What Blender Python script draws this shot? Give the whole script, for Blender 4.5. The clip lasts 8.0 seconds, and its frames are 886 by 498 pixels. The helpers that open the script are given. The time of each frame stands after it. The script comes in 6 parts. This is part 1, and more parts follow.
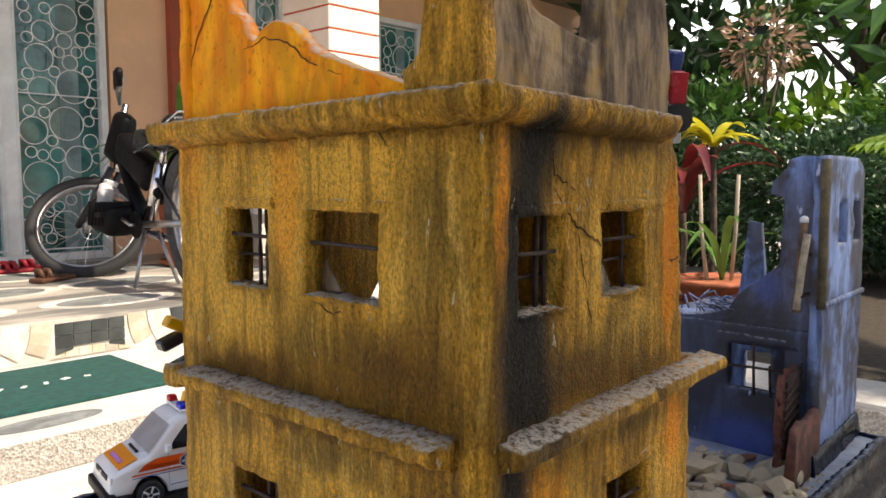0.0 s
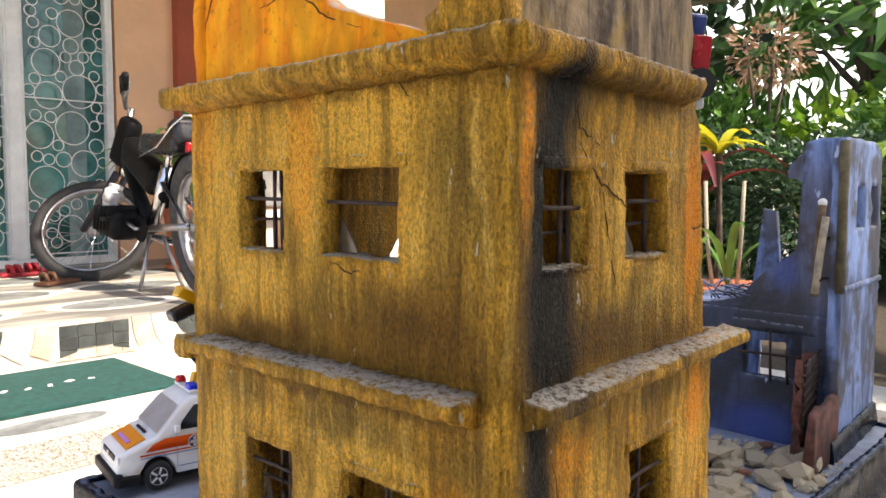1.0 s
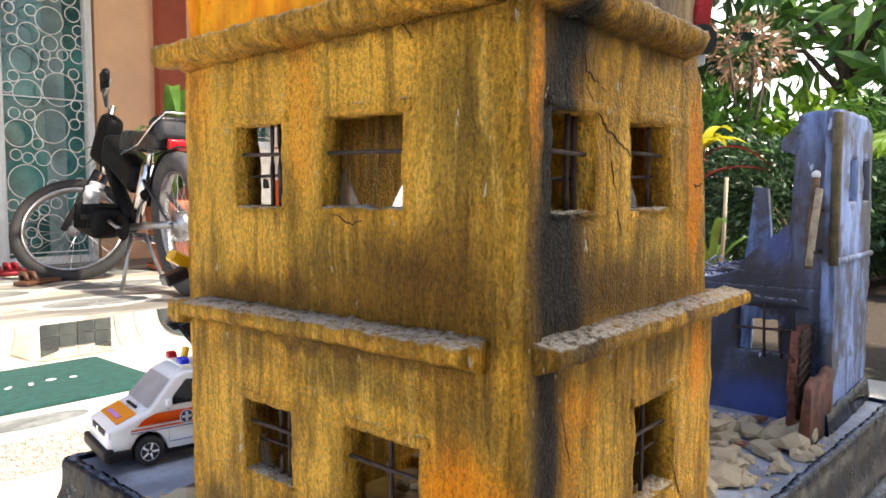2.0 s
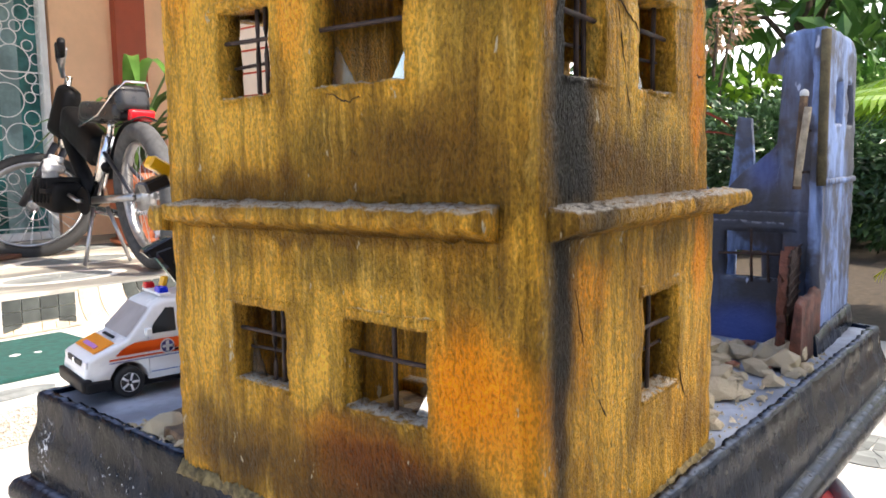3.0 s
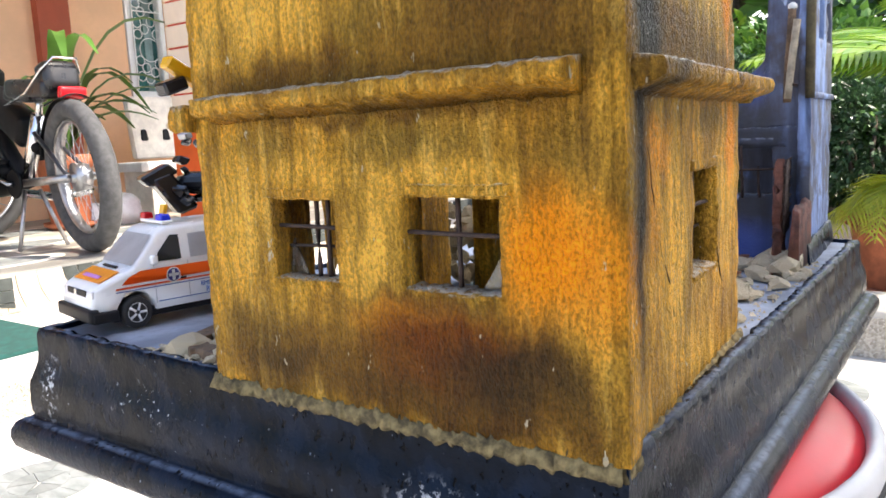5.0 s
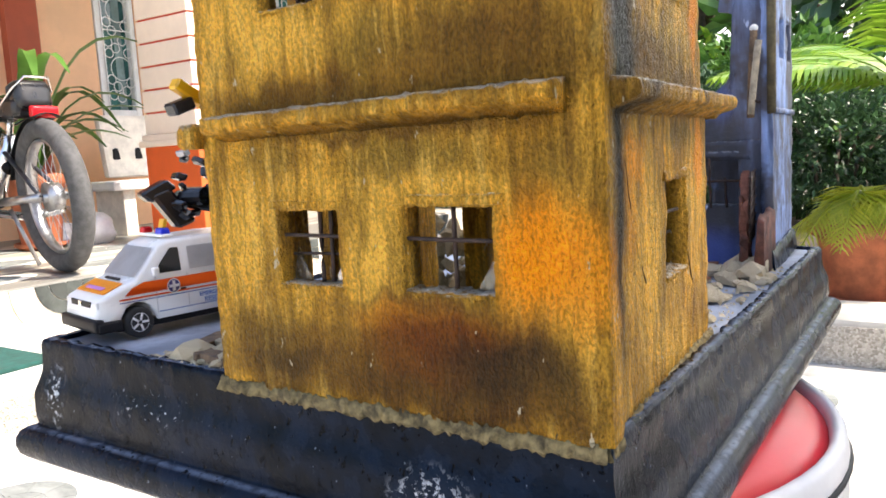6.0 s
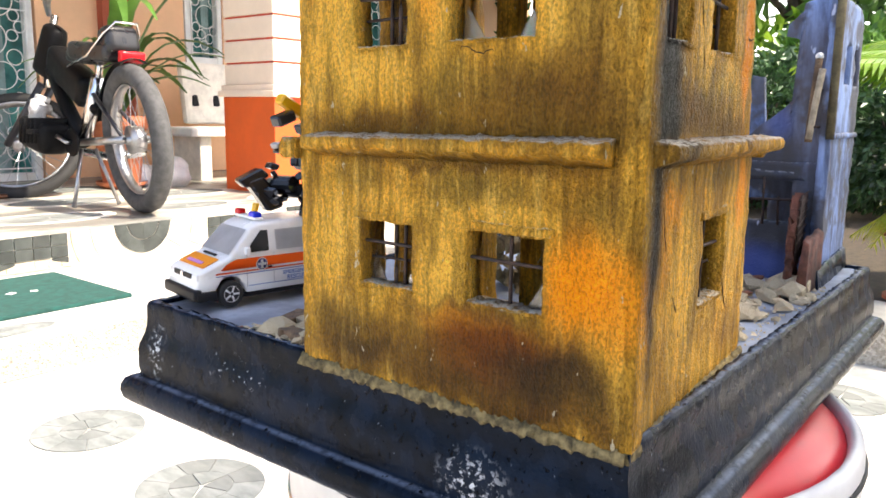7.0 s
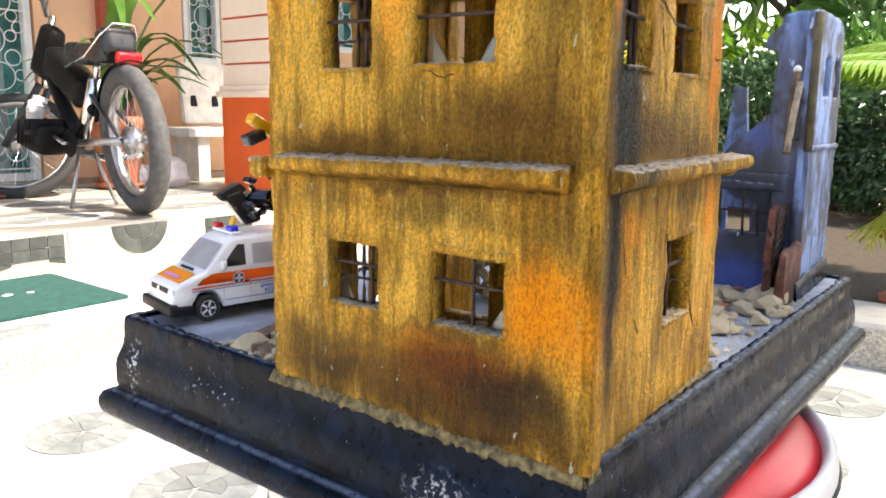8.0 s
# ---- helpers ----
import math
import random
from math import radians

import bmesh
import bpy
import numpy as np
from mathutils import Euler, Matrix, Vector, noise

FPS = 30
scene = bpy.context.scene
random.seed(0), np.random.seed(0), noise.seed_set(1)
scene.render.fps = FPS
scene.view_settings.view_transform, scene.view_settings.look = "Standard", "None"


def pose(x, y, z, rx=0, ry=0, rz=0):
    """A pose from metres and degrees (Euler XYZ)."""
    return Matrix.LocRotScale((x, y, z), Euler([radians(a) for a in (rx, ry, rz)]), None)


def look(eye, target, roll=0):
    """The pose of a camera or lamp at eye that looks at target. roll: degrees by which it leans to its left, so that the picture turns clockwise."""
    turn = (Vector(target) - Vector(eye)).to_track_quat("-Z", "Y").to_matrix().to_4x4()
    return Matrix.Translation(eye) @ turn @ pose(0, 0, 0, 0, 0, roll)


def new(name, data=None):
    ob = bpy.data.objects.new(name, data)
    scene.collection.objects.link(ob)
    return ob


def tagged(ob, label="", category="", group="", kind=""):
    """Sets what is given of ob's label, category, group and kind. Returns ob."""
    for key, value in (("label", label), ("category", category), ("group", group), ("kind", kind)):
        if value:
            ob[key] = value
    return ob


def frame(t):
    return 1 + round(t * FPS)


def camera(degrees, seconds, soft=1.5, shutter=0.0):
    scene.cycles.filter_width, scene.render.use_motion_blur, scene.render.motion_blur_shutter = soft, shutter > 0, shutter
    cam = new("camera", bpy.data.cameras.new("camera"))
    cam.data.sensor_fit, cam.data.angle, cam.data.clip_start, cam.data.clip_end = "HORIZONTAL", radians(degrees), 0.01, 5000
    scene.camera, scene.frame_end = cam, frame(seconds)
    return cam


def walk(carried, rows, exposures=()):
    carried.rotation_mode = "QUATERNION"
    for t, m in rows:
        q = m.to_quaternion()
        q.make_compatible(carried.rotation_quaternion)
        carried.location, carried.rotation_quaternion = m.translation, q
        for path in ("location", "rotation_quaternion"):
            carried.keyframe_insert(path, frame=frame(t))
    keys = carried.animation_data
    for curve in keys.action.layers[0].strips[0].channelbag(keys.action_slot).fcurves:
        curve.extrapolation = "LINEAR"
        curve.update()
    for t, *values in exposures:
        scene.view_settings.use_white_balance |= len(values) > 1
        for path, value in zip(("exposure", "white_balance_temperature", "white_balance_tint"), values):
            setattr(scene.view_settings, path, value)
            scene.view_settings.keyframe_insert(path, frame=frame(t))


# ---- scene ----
cam = camera(59.6, 8.0, soft=1.6, shutter=0.3)
PATH = [
    (0, (-0.156, -0.13, 0.766), (1.01, 0.958, 0.626), -0.0),
    (0.5, (-0.154, -0.125, 0.758), (1.005, 0.97, 0.629), -0.2),
    (1, (-0.156, -0.123, 0.75), (1.005, 0.971, 0.627), 0.2),
    (2.5, (-0.158, -0.11, 0.722), (1.044, 0.936, 0.582), -0.5),
    (3, (-0.158, -0.102, 0.706), (1.066, 0.913, 0.53), -0.8),
    (3.5, (-0.163, -0.094, 0.696), (1.088, 0.883, 0.499), -0.6),
    (4, (-0.171, -0.086, 0.688), (1.098, 0.865, 0.478), -1.2),
    (4.5, (-0.18, -0.076, 0.678), (1.093, 0.868, 0.458), -1.6),
    (4.7, (-0.176, -0.072, 0.678), (1.102, 0.863, 0.45), -2.0),
    (5.8, (-0.196, -0.078, 0.674), (1.13, 0.793, 0.462), -3.4),
    (6, (-0.2, -0.079, 0.677), (1.125, 0.795, 0.478), -3.1),
    (6.5, (-0.222, -0.089, 0.689), (1.074, 0.818, 0.446), -1.0),
    (7, (-0.231, -0.101, 0.702), (1.011, 0.87, 0.43), 0.8),
    (7.5, (-0.228, -0.106, 0.704), (0.99, 0.884, 0.394), 0.8),
    (8, (-0.223, -0.112, 0.711), (1.018, 0.859, 0.437), 0.8),
]
walk(cam, [(t, look(eye, target, roll)) for t, eye, target, roll in PATH],
     exposures=[(0.0, 0.72, 7250, 14), (1.0, 1.18, 7200, 14), (2.5, 1.34, 7000, 13), (3.0, 1.38, 6800, 13), (3.5, 1.60, 6700, 12), (4.5, 1.62, 6700, 12), (6.0, 1.64, 6850, 12), (8.0, 1.70, 7150, 12)])

# ---- world, sun ----
SUN_DIR = Vector((0.30, -0.75, 1.05)).normalized()
world = bpy.data.worlds.new("sky")
scene.world = world
world.use_nodes = True
wn = world.node_tree
sky = wn.nodes.new("ShaderNodeTexSky")
sky.sky_type, sky.sun_disc = "NISHITA", False
sky.sun_elevation = math.asin(SUN_DIR.z)
sky.sun_rotation = math.atan2(SUN_DIR.x, SUN_DIR.y)
sky.air_density, sky.dust_density, sky.ozone_density = 1.0, 2.0, 1.0
wn.links.new(sky.outputs[0], wn.nodes["Background"].inputs[0])
wn.nodes["Background"].inputs[1].default_value = 0.15
sun = new("sun", bpy.data.lights.new("sun", "SUN"))
sun.data.energy, sun.data.angle, sun.data.color = 3.6, radians(2), (1.0, 0.93, 0.80)
sun.matrix_world = look(SUN_DIR * 20, (0, 0, 0))


# ---- material helpers ----
class Nodes:
    """A material under way: short calls that add nodes and return sockets."""

    def __init__(self, name, rough=0.7, metal=0.0):
        self.m = bpy.data.materials.new(name)
        self.m.use_nodes = True
        self.t = self.m.node_tree
        self.b = self.t.nodes["Principled BSDF"]
        self.b.inputs["Roughness"].default_value = rough
        self.b.inputs["Metallic"].default_value = metal
        self.pos = None

    def node(self, kind, **sets):
        n = self.t.nodes.new(kind)
        for k, v in sets.items():
            setattr(n, k, v)
        return n

    def link(self, a, b):
        self.t.links.new(a, b)

    def where(self, kind="Object"):
        if kind == "world":
            return self.node("ShaderNodeNewGeometry").outputs["Position"]
        return self.node("ShaderNodeTexCoord").outputs[kind]

    def mapped(self, vec, scale=(1, 1, 1), at=(0, 0, 0)):
        n = self.node("ShaderNodeMapping")
        self.link(vec, n.inputs[0])
        n.inputs[3].default_value = scale
        n.inputs[1].default_value = at
        return n.outputs[0]

    def noise(self, vec, scale, detail=4, rough=0.6, distort=0.0):
        n = self.node("ShaderNodeTexNoise")
        self.link(vec, n.inputs["Vector"])
        n.inputs["Scale"].default_value, n.inputs["Detail"].default_value = scale, detail
        n.inputs["Roughness"].default_value, n.inputs["Distortion"].default_value = rough, distort
        return n.outputs[0]

    def ramp(self, fac, lo, hi, a=0.0, b=1.0):
        n = self.node("ShaderNodeMapRange", interpolation_type="SMOOTHSTEP")
        self.link(fac, n.inputs[0])
        for i, v in enumerate((lo, hi, a, b)):
            n.inputs[i + 1].default_value = v
        return n.outputs[0]

    def mul(self, a, b, op="MULTIPLY"):
        n = self.node("ShaderNodeMath", operation=op)
        for i, v in enumerate((a, b)):
            if isinstance(v, (int, float)):
                n.inputs[i].default_value = v
            else:
                self.link(v, n.inputs[i])
        return n.outputs[0]

    def mix(self, fac, a, b):
        n = self.node("ShaderNodeMix", data_type="RGBA")
        for i, v in ((0, fac), (6, a), (7, b)):
            if isinstance(v, (int, float)):
                n.inputs[i].default_value = v
            elif isinstance(v, tuple):
                n.inputs[i].default_value = (*v, 1)
            else:
                self.link(v, n.inputs[i])
        return n.outputs[2]

    def blob(self, vec, at, radii, edge=0.35):
        """1 within a soft ellipsoid, 0 outside."""
        n = self.node("ShaderNodeVectorMath", operation="SUBTRACT")
        self.link(vec, n.inputs[0])
        n.inputs[1].default_value = at
        d = self.node("ShaderNodeVectorMath", operation="DIVIDE")
        self.link(n.outputs[0], d.inputs[0])
        d.inputs[1].default_value = radii
        ln = self.node("ShaderNodeVectorMath", operation="LENGTH")
        self.link(d.outputs[0], ln.inputs[0])
        return self.ramp(ln.outputs["Value"], edge, 1.0, 1.0, 0.0)

    def up(self, lo=0.3, hi=0.9):
        g = self.node("ShaderNodeNewGeometry")
        s = self.node("ShaderNodeSeparateXYZ")
        self.link(g.outputs["Normal"], s.inputs[0])
        return self.ramp(s.outputs[2], lo, hi)

    def colour(self, c):
        if isinstance(c, tuple):
            self.b.inputs["Base Color"].default_value = (*c, 1)
        else:
            self.link(c, self.b.inputs["Base Color"])
        return self

    def rough(self, r):
        self.link(r, self.b.inputs["Roughness"])
        return self

    def bump(self, h, strength=0.3, dist=0.001):
        n = self.node("ShaderNodeBump")
        self.link(h, n.inputs["Height"])
        n.inputs["Strength"].default_value, n.inputs["Distance"].default_value = strength, dist
        self.link(n.outputs[0], self.b.inputs["Normal"])
        return self


def plain(name, colour, rough=0.6, metal=0.0, vary=0.12, scale=20.0, bump=0.0, dist=0.002):
    """A paint or solid with mottling at two scales."""
    k = Nodes(name, rough, metal)
    p = k.where("Object")
    a, b = k.noise(p, scale, 5), k.noise(p, scale * 7, 3)
    dark = tuple(c * (1 - 2 * vary) for c in colour)
    light = tuple(min(1, c * (1 + vary)) for c in colour)
    c = k.mix(k.ramp(a, 0.3, 0.7), dark, light)
    c = k.mix(k.mul(k.ramp(b, 0.45, 0.75), 0.35), c, dark)
    k.colour(c)
    k.rough(k.ramp(a, 0.2, 0.8, max(0.02, rough - 0.08), min(1, rough + 0.1)))
    if bump:
        k.bump(b, bump, dist)
    return k.m


def ochre():
    """Hand-painted model plaster: yellow ochre with olive and brown washes, soot, orange patches, pale flecks and dust."""
    k = Nodes("ochre_plaster", 0.5)
    k.b.inputs["Specular IOR Level"].default_value = 0.16
    p = k.where("world")
    streak = k.noise(k.mapped(p, (1, 1, 0.13)), 230, 6, 0.68, 0.3)
    wide = k.noise(k.mapped(p, (1, 1, 0.30)), 46, 5, 0.62, 0.5)
    cloud = k.noise(k.mapped(p, (1, 1, 0.6)), 30, 4, 0.55)
    fine = k.noise(p, 520, 4, 0.7)
    grain = k.noise(k.mapped(p, (1, 1, 0.7)), 1150, 3, 0.6)
    pits = k.noise(k.mapped(p, (1, 1, 0.7)), 420, 4, 0.7)

    def shaken(scale, reach, squash, rough=0.62):
        """Positions shaken, so that washes get ragged, feathered outlines."""
        nz = k.node("ShaderNodeTexNoise")
        k.link(k.mapped(p, (1, 1, squash)), nz.inputs["Vector"])
        nz.inputs["Scale"].default_value, nz.inputs["Detail"].default_value, nz.inputs["Roughness"].default_value = scale, 6, rough
        sh = k.node("ShaderNodeVectorMath", operation="SUBTRACT")
        k.link(nz.outputs["Color"], sh.inputs[0])
        sh.inputs[1].default_value = (0.5, 0.5, 0.5)
        sc = k.node("ShaderNodeVectorMath", operation="MULTIPLY")
        k.link(sh.outputs[0], sc.inputs[0])
        sc.inputs[1].default_value = reach
        ad = k.node("ShaderNodeVectorMath", operation="ADD")
        k.link(p, ad.inputs[0])
        k.link(sc.outputs[0], ad.inputs[1])
        return ad.outputs[0]

    q = shaken(80, (0.012, 0.012, 0.024), 0.35, 0.5)
    c = k.mix(k.ramp(streak, 0.34, 0.64), (0.37, 0.180, 0.016), (0.80, 0.410, 0.046))
    c = k.mix(k.mul(k.ramp(wide, 0.46, 0.66), 0.5), c, (0.170, 0.084, 0.009))
    c = k.mix(k.mul(k.ramp(cloud, 0.46, 0.64), 0.45), c, (0.250, 0.150, 0.018))

    strokes = k.noise(k.mapped(p, (1, 1, 0.11)), 150, 4, 0.6, 0.8)

    def washes(c, colour, spots, edge, low=1.0):
        for at, r, f in spots:
            m = k.mul(k.blob(q, at, r, edge), f)
            if low < 1:
                m = k.mul(m, k.ramp(streak, 0.25, 0.6, low, 1.0))
            c = k.mix(m, c, colour)
        return c

    # olive washes
    c = washes(c, (0.175, 0.118, 0.020), (
        ((0, 0.060, 0.676), (0.03, 0.040, 0.014), 0.75), ((0, 0.125, 0.677), (0.03, 0.030, 0.010), 0.45), ((0, 0.140, 0.715), (0.03, 0.025, 0.016), 0.45), ((0.09, 0, 0.679), (0.05, 0.03, 0.008), 0.5),
        ((0, 0.020, 0.750), (0.03, 0.024, 0.044), 0.75), ((0, 0.010, 0.672), (0.03, 0.016, 0.016), 0.5), ((0.075, 0, 0.715), (0.04, 0.03, 0.014), 0.6), ((0, 0.135, 0.612), (0.03, 0.030, 0.016), 0.6),
        ((0, 0.070, 0.715), (0.03, 0.05, 0.012), 0.5)), 0.15)
    # golden washes
    c = washes(c, (0.95, 0.530, 0.075), (
        ((0, 0.142, 0.752), (0.03, 0.036, 0.052), 0.95), ((0, 0.088, 0.758), (0.03, 0.034, 0.040), 0.95), ((0, 0.055, 0.770), (0.03, 0.040, 0.022), 0.95), ((0, 0.030, 0.738), (0.03, 0.022, 0.030), 0.45), ((0, 0.079, 0.646), (0.02, 0.018, 0.030), 0.95),
        ((0, 0.140, 0.650), (0.02, 0.020, 0.036), 0.8), ((0, 0.055, 0.6655), (0.02, 0.04, 0.008), 0.6), ((0.058, 0, 0.735), (0.014, 0.03, 0.03), 0.8), ((0.095, 0, 0.719), (0.025, 0.03, 0.012), 0.7),
        ((0, 0.115, 0.719), (0.03, 0.040, 0.016), 0.8), ((0.05, 0, 0.640), (0.024, 0.03, 0.045), 0.85), ((0.118, 0, 0.655), (0.016, 0.03, 0.04), 0.8),
        ((0.09, 0, 0.765), (0.035, 0.03, 0.014), 0.7), ((0.07, 0, 0.605), (0.03, 0.03, 0.014), 0.6), ((0, 0.005, 0.632), (0.02, 0.008, 0.04), 0.4), ((0, 0.105, 0.668), (0.02, 0.03, 0.008), 0.6)), 0.1, 0.4)
    # brush strokes dragged down the wall, dark and light
    c = k.mix(k.mul(k.ramp(strokes, 0.50, 0.66), 0.50), c, (0.120, 0.058, 0.009))
    c = k.mix(k.mul(k.ramp(strokes, 0.46, 0.34), 0.40), c, (0.96, 0.60, 0.13))
    # burnt brown washes, feathered; thin bands paint in the shade under ledge and cornice
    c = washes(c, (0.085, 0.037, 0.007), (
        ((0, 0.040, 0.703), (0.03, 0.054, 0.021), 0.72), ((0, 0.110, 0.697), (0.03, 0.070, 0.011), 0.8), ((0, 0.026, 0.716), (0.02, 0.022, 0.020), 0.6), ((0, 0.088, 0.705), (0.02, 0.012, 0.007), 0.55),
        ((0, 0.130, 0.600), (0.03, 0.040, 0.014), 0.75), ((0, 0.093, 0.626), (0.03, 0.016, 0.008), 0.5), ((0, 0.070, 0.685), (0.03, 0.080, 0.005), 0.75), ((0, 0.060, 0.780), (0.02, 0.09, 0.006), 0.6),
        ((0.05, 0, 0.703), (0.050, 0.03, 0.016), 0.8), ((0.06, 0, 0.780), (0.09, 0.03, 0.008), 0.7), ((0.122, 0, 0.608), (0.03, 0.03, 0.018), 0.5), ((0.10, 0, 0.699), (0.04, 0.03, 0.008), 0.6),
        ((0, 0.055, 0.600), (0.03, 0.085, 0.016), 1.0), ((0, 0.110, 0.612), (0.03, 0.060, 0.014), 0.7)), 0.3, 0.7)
    # orange repainted patches
    c = washes(c, (0.96, 0.30, 0.004), (
        ((0, 0.020, 0.645), (0.02, 0.020, 0.027), 1.0), ((0, 0.004, 0.640), (0.02, 0.012, 0.024), 0.75), ((0, 0.062, 0.623), (0.03, 0.032, 0.011), 0.5), ((0.1185, 0, 0.738), (0.0110, 0.05, 0.045), 1.0),
        ((0, 0.086, 0.760), (0.02, 0.012, 0.034), 0.45), ((0, 0.148, 0.77), (0.02, 0.012, 0.03), 0.4), ((0.125, 0, 0.668), (0.014, 0.05, 0.022), 0.7), ((0.004, 0, 0.760), (0.005, 0.02, 0.03), 0.6),
        ((0.030, 0, 0.672), (0.02, 0.03, 0.012), 0.35), ((0.026, 0, 0.655), (0.010, 0.03, 0.022), 0.25)), 0.3, 0.7)
    # scorched red-brown below the wide window
    c = washes(c, (0.135, 0.036, 0.004), (((0, 0.050, 0.619), (0.02, 0.046, 0.017), 1.0), ((0, 0.064, 0.612), (0.02, 0.030, 0.012), 0.6)), 0.3, 0.8)
    c = washes(c, (0.040, 0.022, 0.008), (((0, 0.030, 0.612), (0.02, 0.036, 0.014), 0.95), ((0, 0.062, 0.630), (0.02, 0.034, 0.0035), 0.5), ((0, 0.118, 0.606), (0.02, 0.024, 0.008), 0.5)), 0.3, 0.8)
    # soot beside the corner of the street side
    c = washes(c, (0.013, 0.012, 0.010), (
        ((0.0245, 0, 0.775), (0.0185, 0.03, 0.026), 0.97), ((0.0180, 0, 0.745), (0.0180, 0.03, 0.044), 0.98), ((0.0180, 0, 0.710), (0.0270, 0.03, 0.040), 0.98), ((0.0125, 0, 0.665), (0.0165, 0.02, 0.046), 0.97),
        ((0.011, 0, 0.628), (0.0105, 0.02, 0.034), 0.8)), 0.32)
    # dark wash in hollows, dry-brushed ridges: relief shading put into the colour
    sand = k.mul(k.mul(k.noise(k.mapped(p, (1, 1, 0.6)), 900, 3, 0.6), 0.5), k.mul(grain, 0.5), "ADD")
    shade = k.ramp(sand, 0.36, 0.64, 0.76, 1.50)
    both = k.node("ShaderNodeMix", data_type="RGBA", blend_type="MULTIPLY")
    both.inputs[0].default_value = 1.0
    k.link(c, both.inputs[6])
    k.link(shade, both.inputs[7])
    c = both.outputs[2]
    c = k.mix(k.mul(k.ramp(pits, 0.70, 0.74), 0.6), c, (0.022, 0.010, 0.002))
    # chipped pale flecks
    chip = k.mul(k.ramp(k.noise(k.mapped(p, (1, 1, 0.45)), 190, 3, 0.7), 0.675, 0.715), 0.85)
    c = k.mix(chip, c, (0.66, 0.58, 0.42))
    dust = k.mul(k.up(0.5, 0.92), k.ramp(k.noise(p, 420, 5, 0.7), 0.36, 0.56))
    c = k.mix(k.mul(dust, 0.92), c, (0.74, 0.68, 0.58))
    k.colour(c)
    k.rough(k.ramp(grain, 0.35, 0.65, 0.28, 0.60))
    h = k.mul(k.mul(k.mul(streak, 0.5), k.mul(strokes, 0.6), "ADD"), k.mul(fine, 0.5), "ADD")
    h = k.mul(h, k.mul(sand, 1.3), "ADD")
    h = k.mul(h, k.mul(k.ramp(pits, 0.62, 0.72), -0.35), "ADD")
    k.bump(h, 1.0, 0.0036)
    return k.m


def sooty():
    """The scorched grey-brown parapet plaster."""
    k = Nodes("scorched_plaster", 0.7)
    k.b.inputs["Specular IOR Level"].default_value = 0.15
    p = k.where("world")
    streak = k.noise(k.mapped(p, (1, 1, 0.25)), 90, 6, 0.65, 0.3)
    fine = k.noise(p, 400, 4)
    c = k.mix(k.ramp(streak, 0.35, 0.65), (0.085, 0.060, 0.042), (0.44, 0.310, 0.180))
    c = k.mix(k.mul(k.ramp(k.noise(p, 30, 3), 0.5, 0.68), 0.7), c, (0.50, 0.30, 0.05))
    k.colour(c).bump(k.mul(streak, fine, "ADD"), 0.5, 0.001)
    return k.m


def orange_plaster():
    k = Nodes("orange_plaster", 0.6)
    k.b.inputs["Specular IOR Level"].default_value = 0.12
    p = k.where("world")
    streak = k.noise(k.mapped(p, (1, 1, 0.3)), 90, 5, 0.6, 0.3)
    c = k.mix(k.ramp(streak, 0.36, 0.66), (0.80, 0.215, 0.002), (0.98, 0.42, 0.010))
    c = k.mix(k.mul(k.ramp(k.noise(p, 350, 4), 0.56, 0.72), 0.6), c, (0.22, 0.09, 0.012))
    c = k.mix(k.mul(k.ramp(k.noise(k.mapped(p, (1, 1, 0.4)), 45, 5, 0.65, 0.5), 0.46, 0.66), 0.55), c, (0.42, 0.17, 0.008))
    dust = k.mul(k.up(0.3, 0.9), k.ramp(k.noise(p, 300, 4), 0.36, 0.58))
    c = k.mix(k.mul(dust, 0.9), c, (0.58, 0.52, 0.42))
    k.colour(c).bump(streak, 0.4, 0.001)
    return k.m


def blue_plaster():
    k = Nodes("blue_plaster", 0.6)
    p = k.where("world")
    streak = k.noise(k.mapped(p, (1, 1, 0.2)), 80, 6, 0.6, 0.4)
    c = k.mix(k.ramp(streak, 0.36, 0.68), (0.055, 0.080, 0.165), (0.25, 0.37, 0.70))
    c = k.mix(k.mul(k.ramp(k.noise(p, 24, 4), 0.46, 0.56), 0.85), c, (0.060, 0.055, 0.060))
    # sooty cross wall and brown gable side, with their shade put into the colour
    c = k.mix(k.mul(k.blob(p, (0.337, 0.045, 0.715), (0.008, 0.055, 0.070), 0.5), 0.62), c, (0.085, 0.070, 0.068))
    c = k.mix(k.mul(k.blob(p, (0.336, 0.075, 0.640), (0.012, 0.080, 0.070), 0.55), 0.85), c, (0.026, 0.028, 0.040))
    c = k.mix(k.ramp(k.noise(k.mapped(p, (1, 1, 0.5)), 75, 3), 0.68, 0.73), c, (0.45, 0.52, 0.70))
    for at, r, f in (((0.336, 0.06, 0.60), (0.05, 0.04, 0.022), 0.9), ((0.33, 0.05, 0.70), (0.03, 0.014, 0.018), 0.6)):
        c = k.mix(k.mul(k.blob(p, at, r, 0.2), f), c, (0.05, 0.09, 0.33))
    dust = k.mul(k.up(0.4, 0.95), k.ramp(k.noise(p, 250, 4), 0.4, 0.6))
    c = k.mix(k.mul(dust, 0.7), c, (0.36, 0.38, 0.42))
    k.colour(c).bump(k.mul(streak, k.noise(p, 400, 3), "ADD"), 0.5, 0.001)
    return k.m


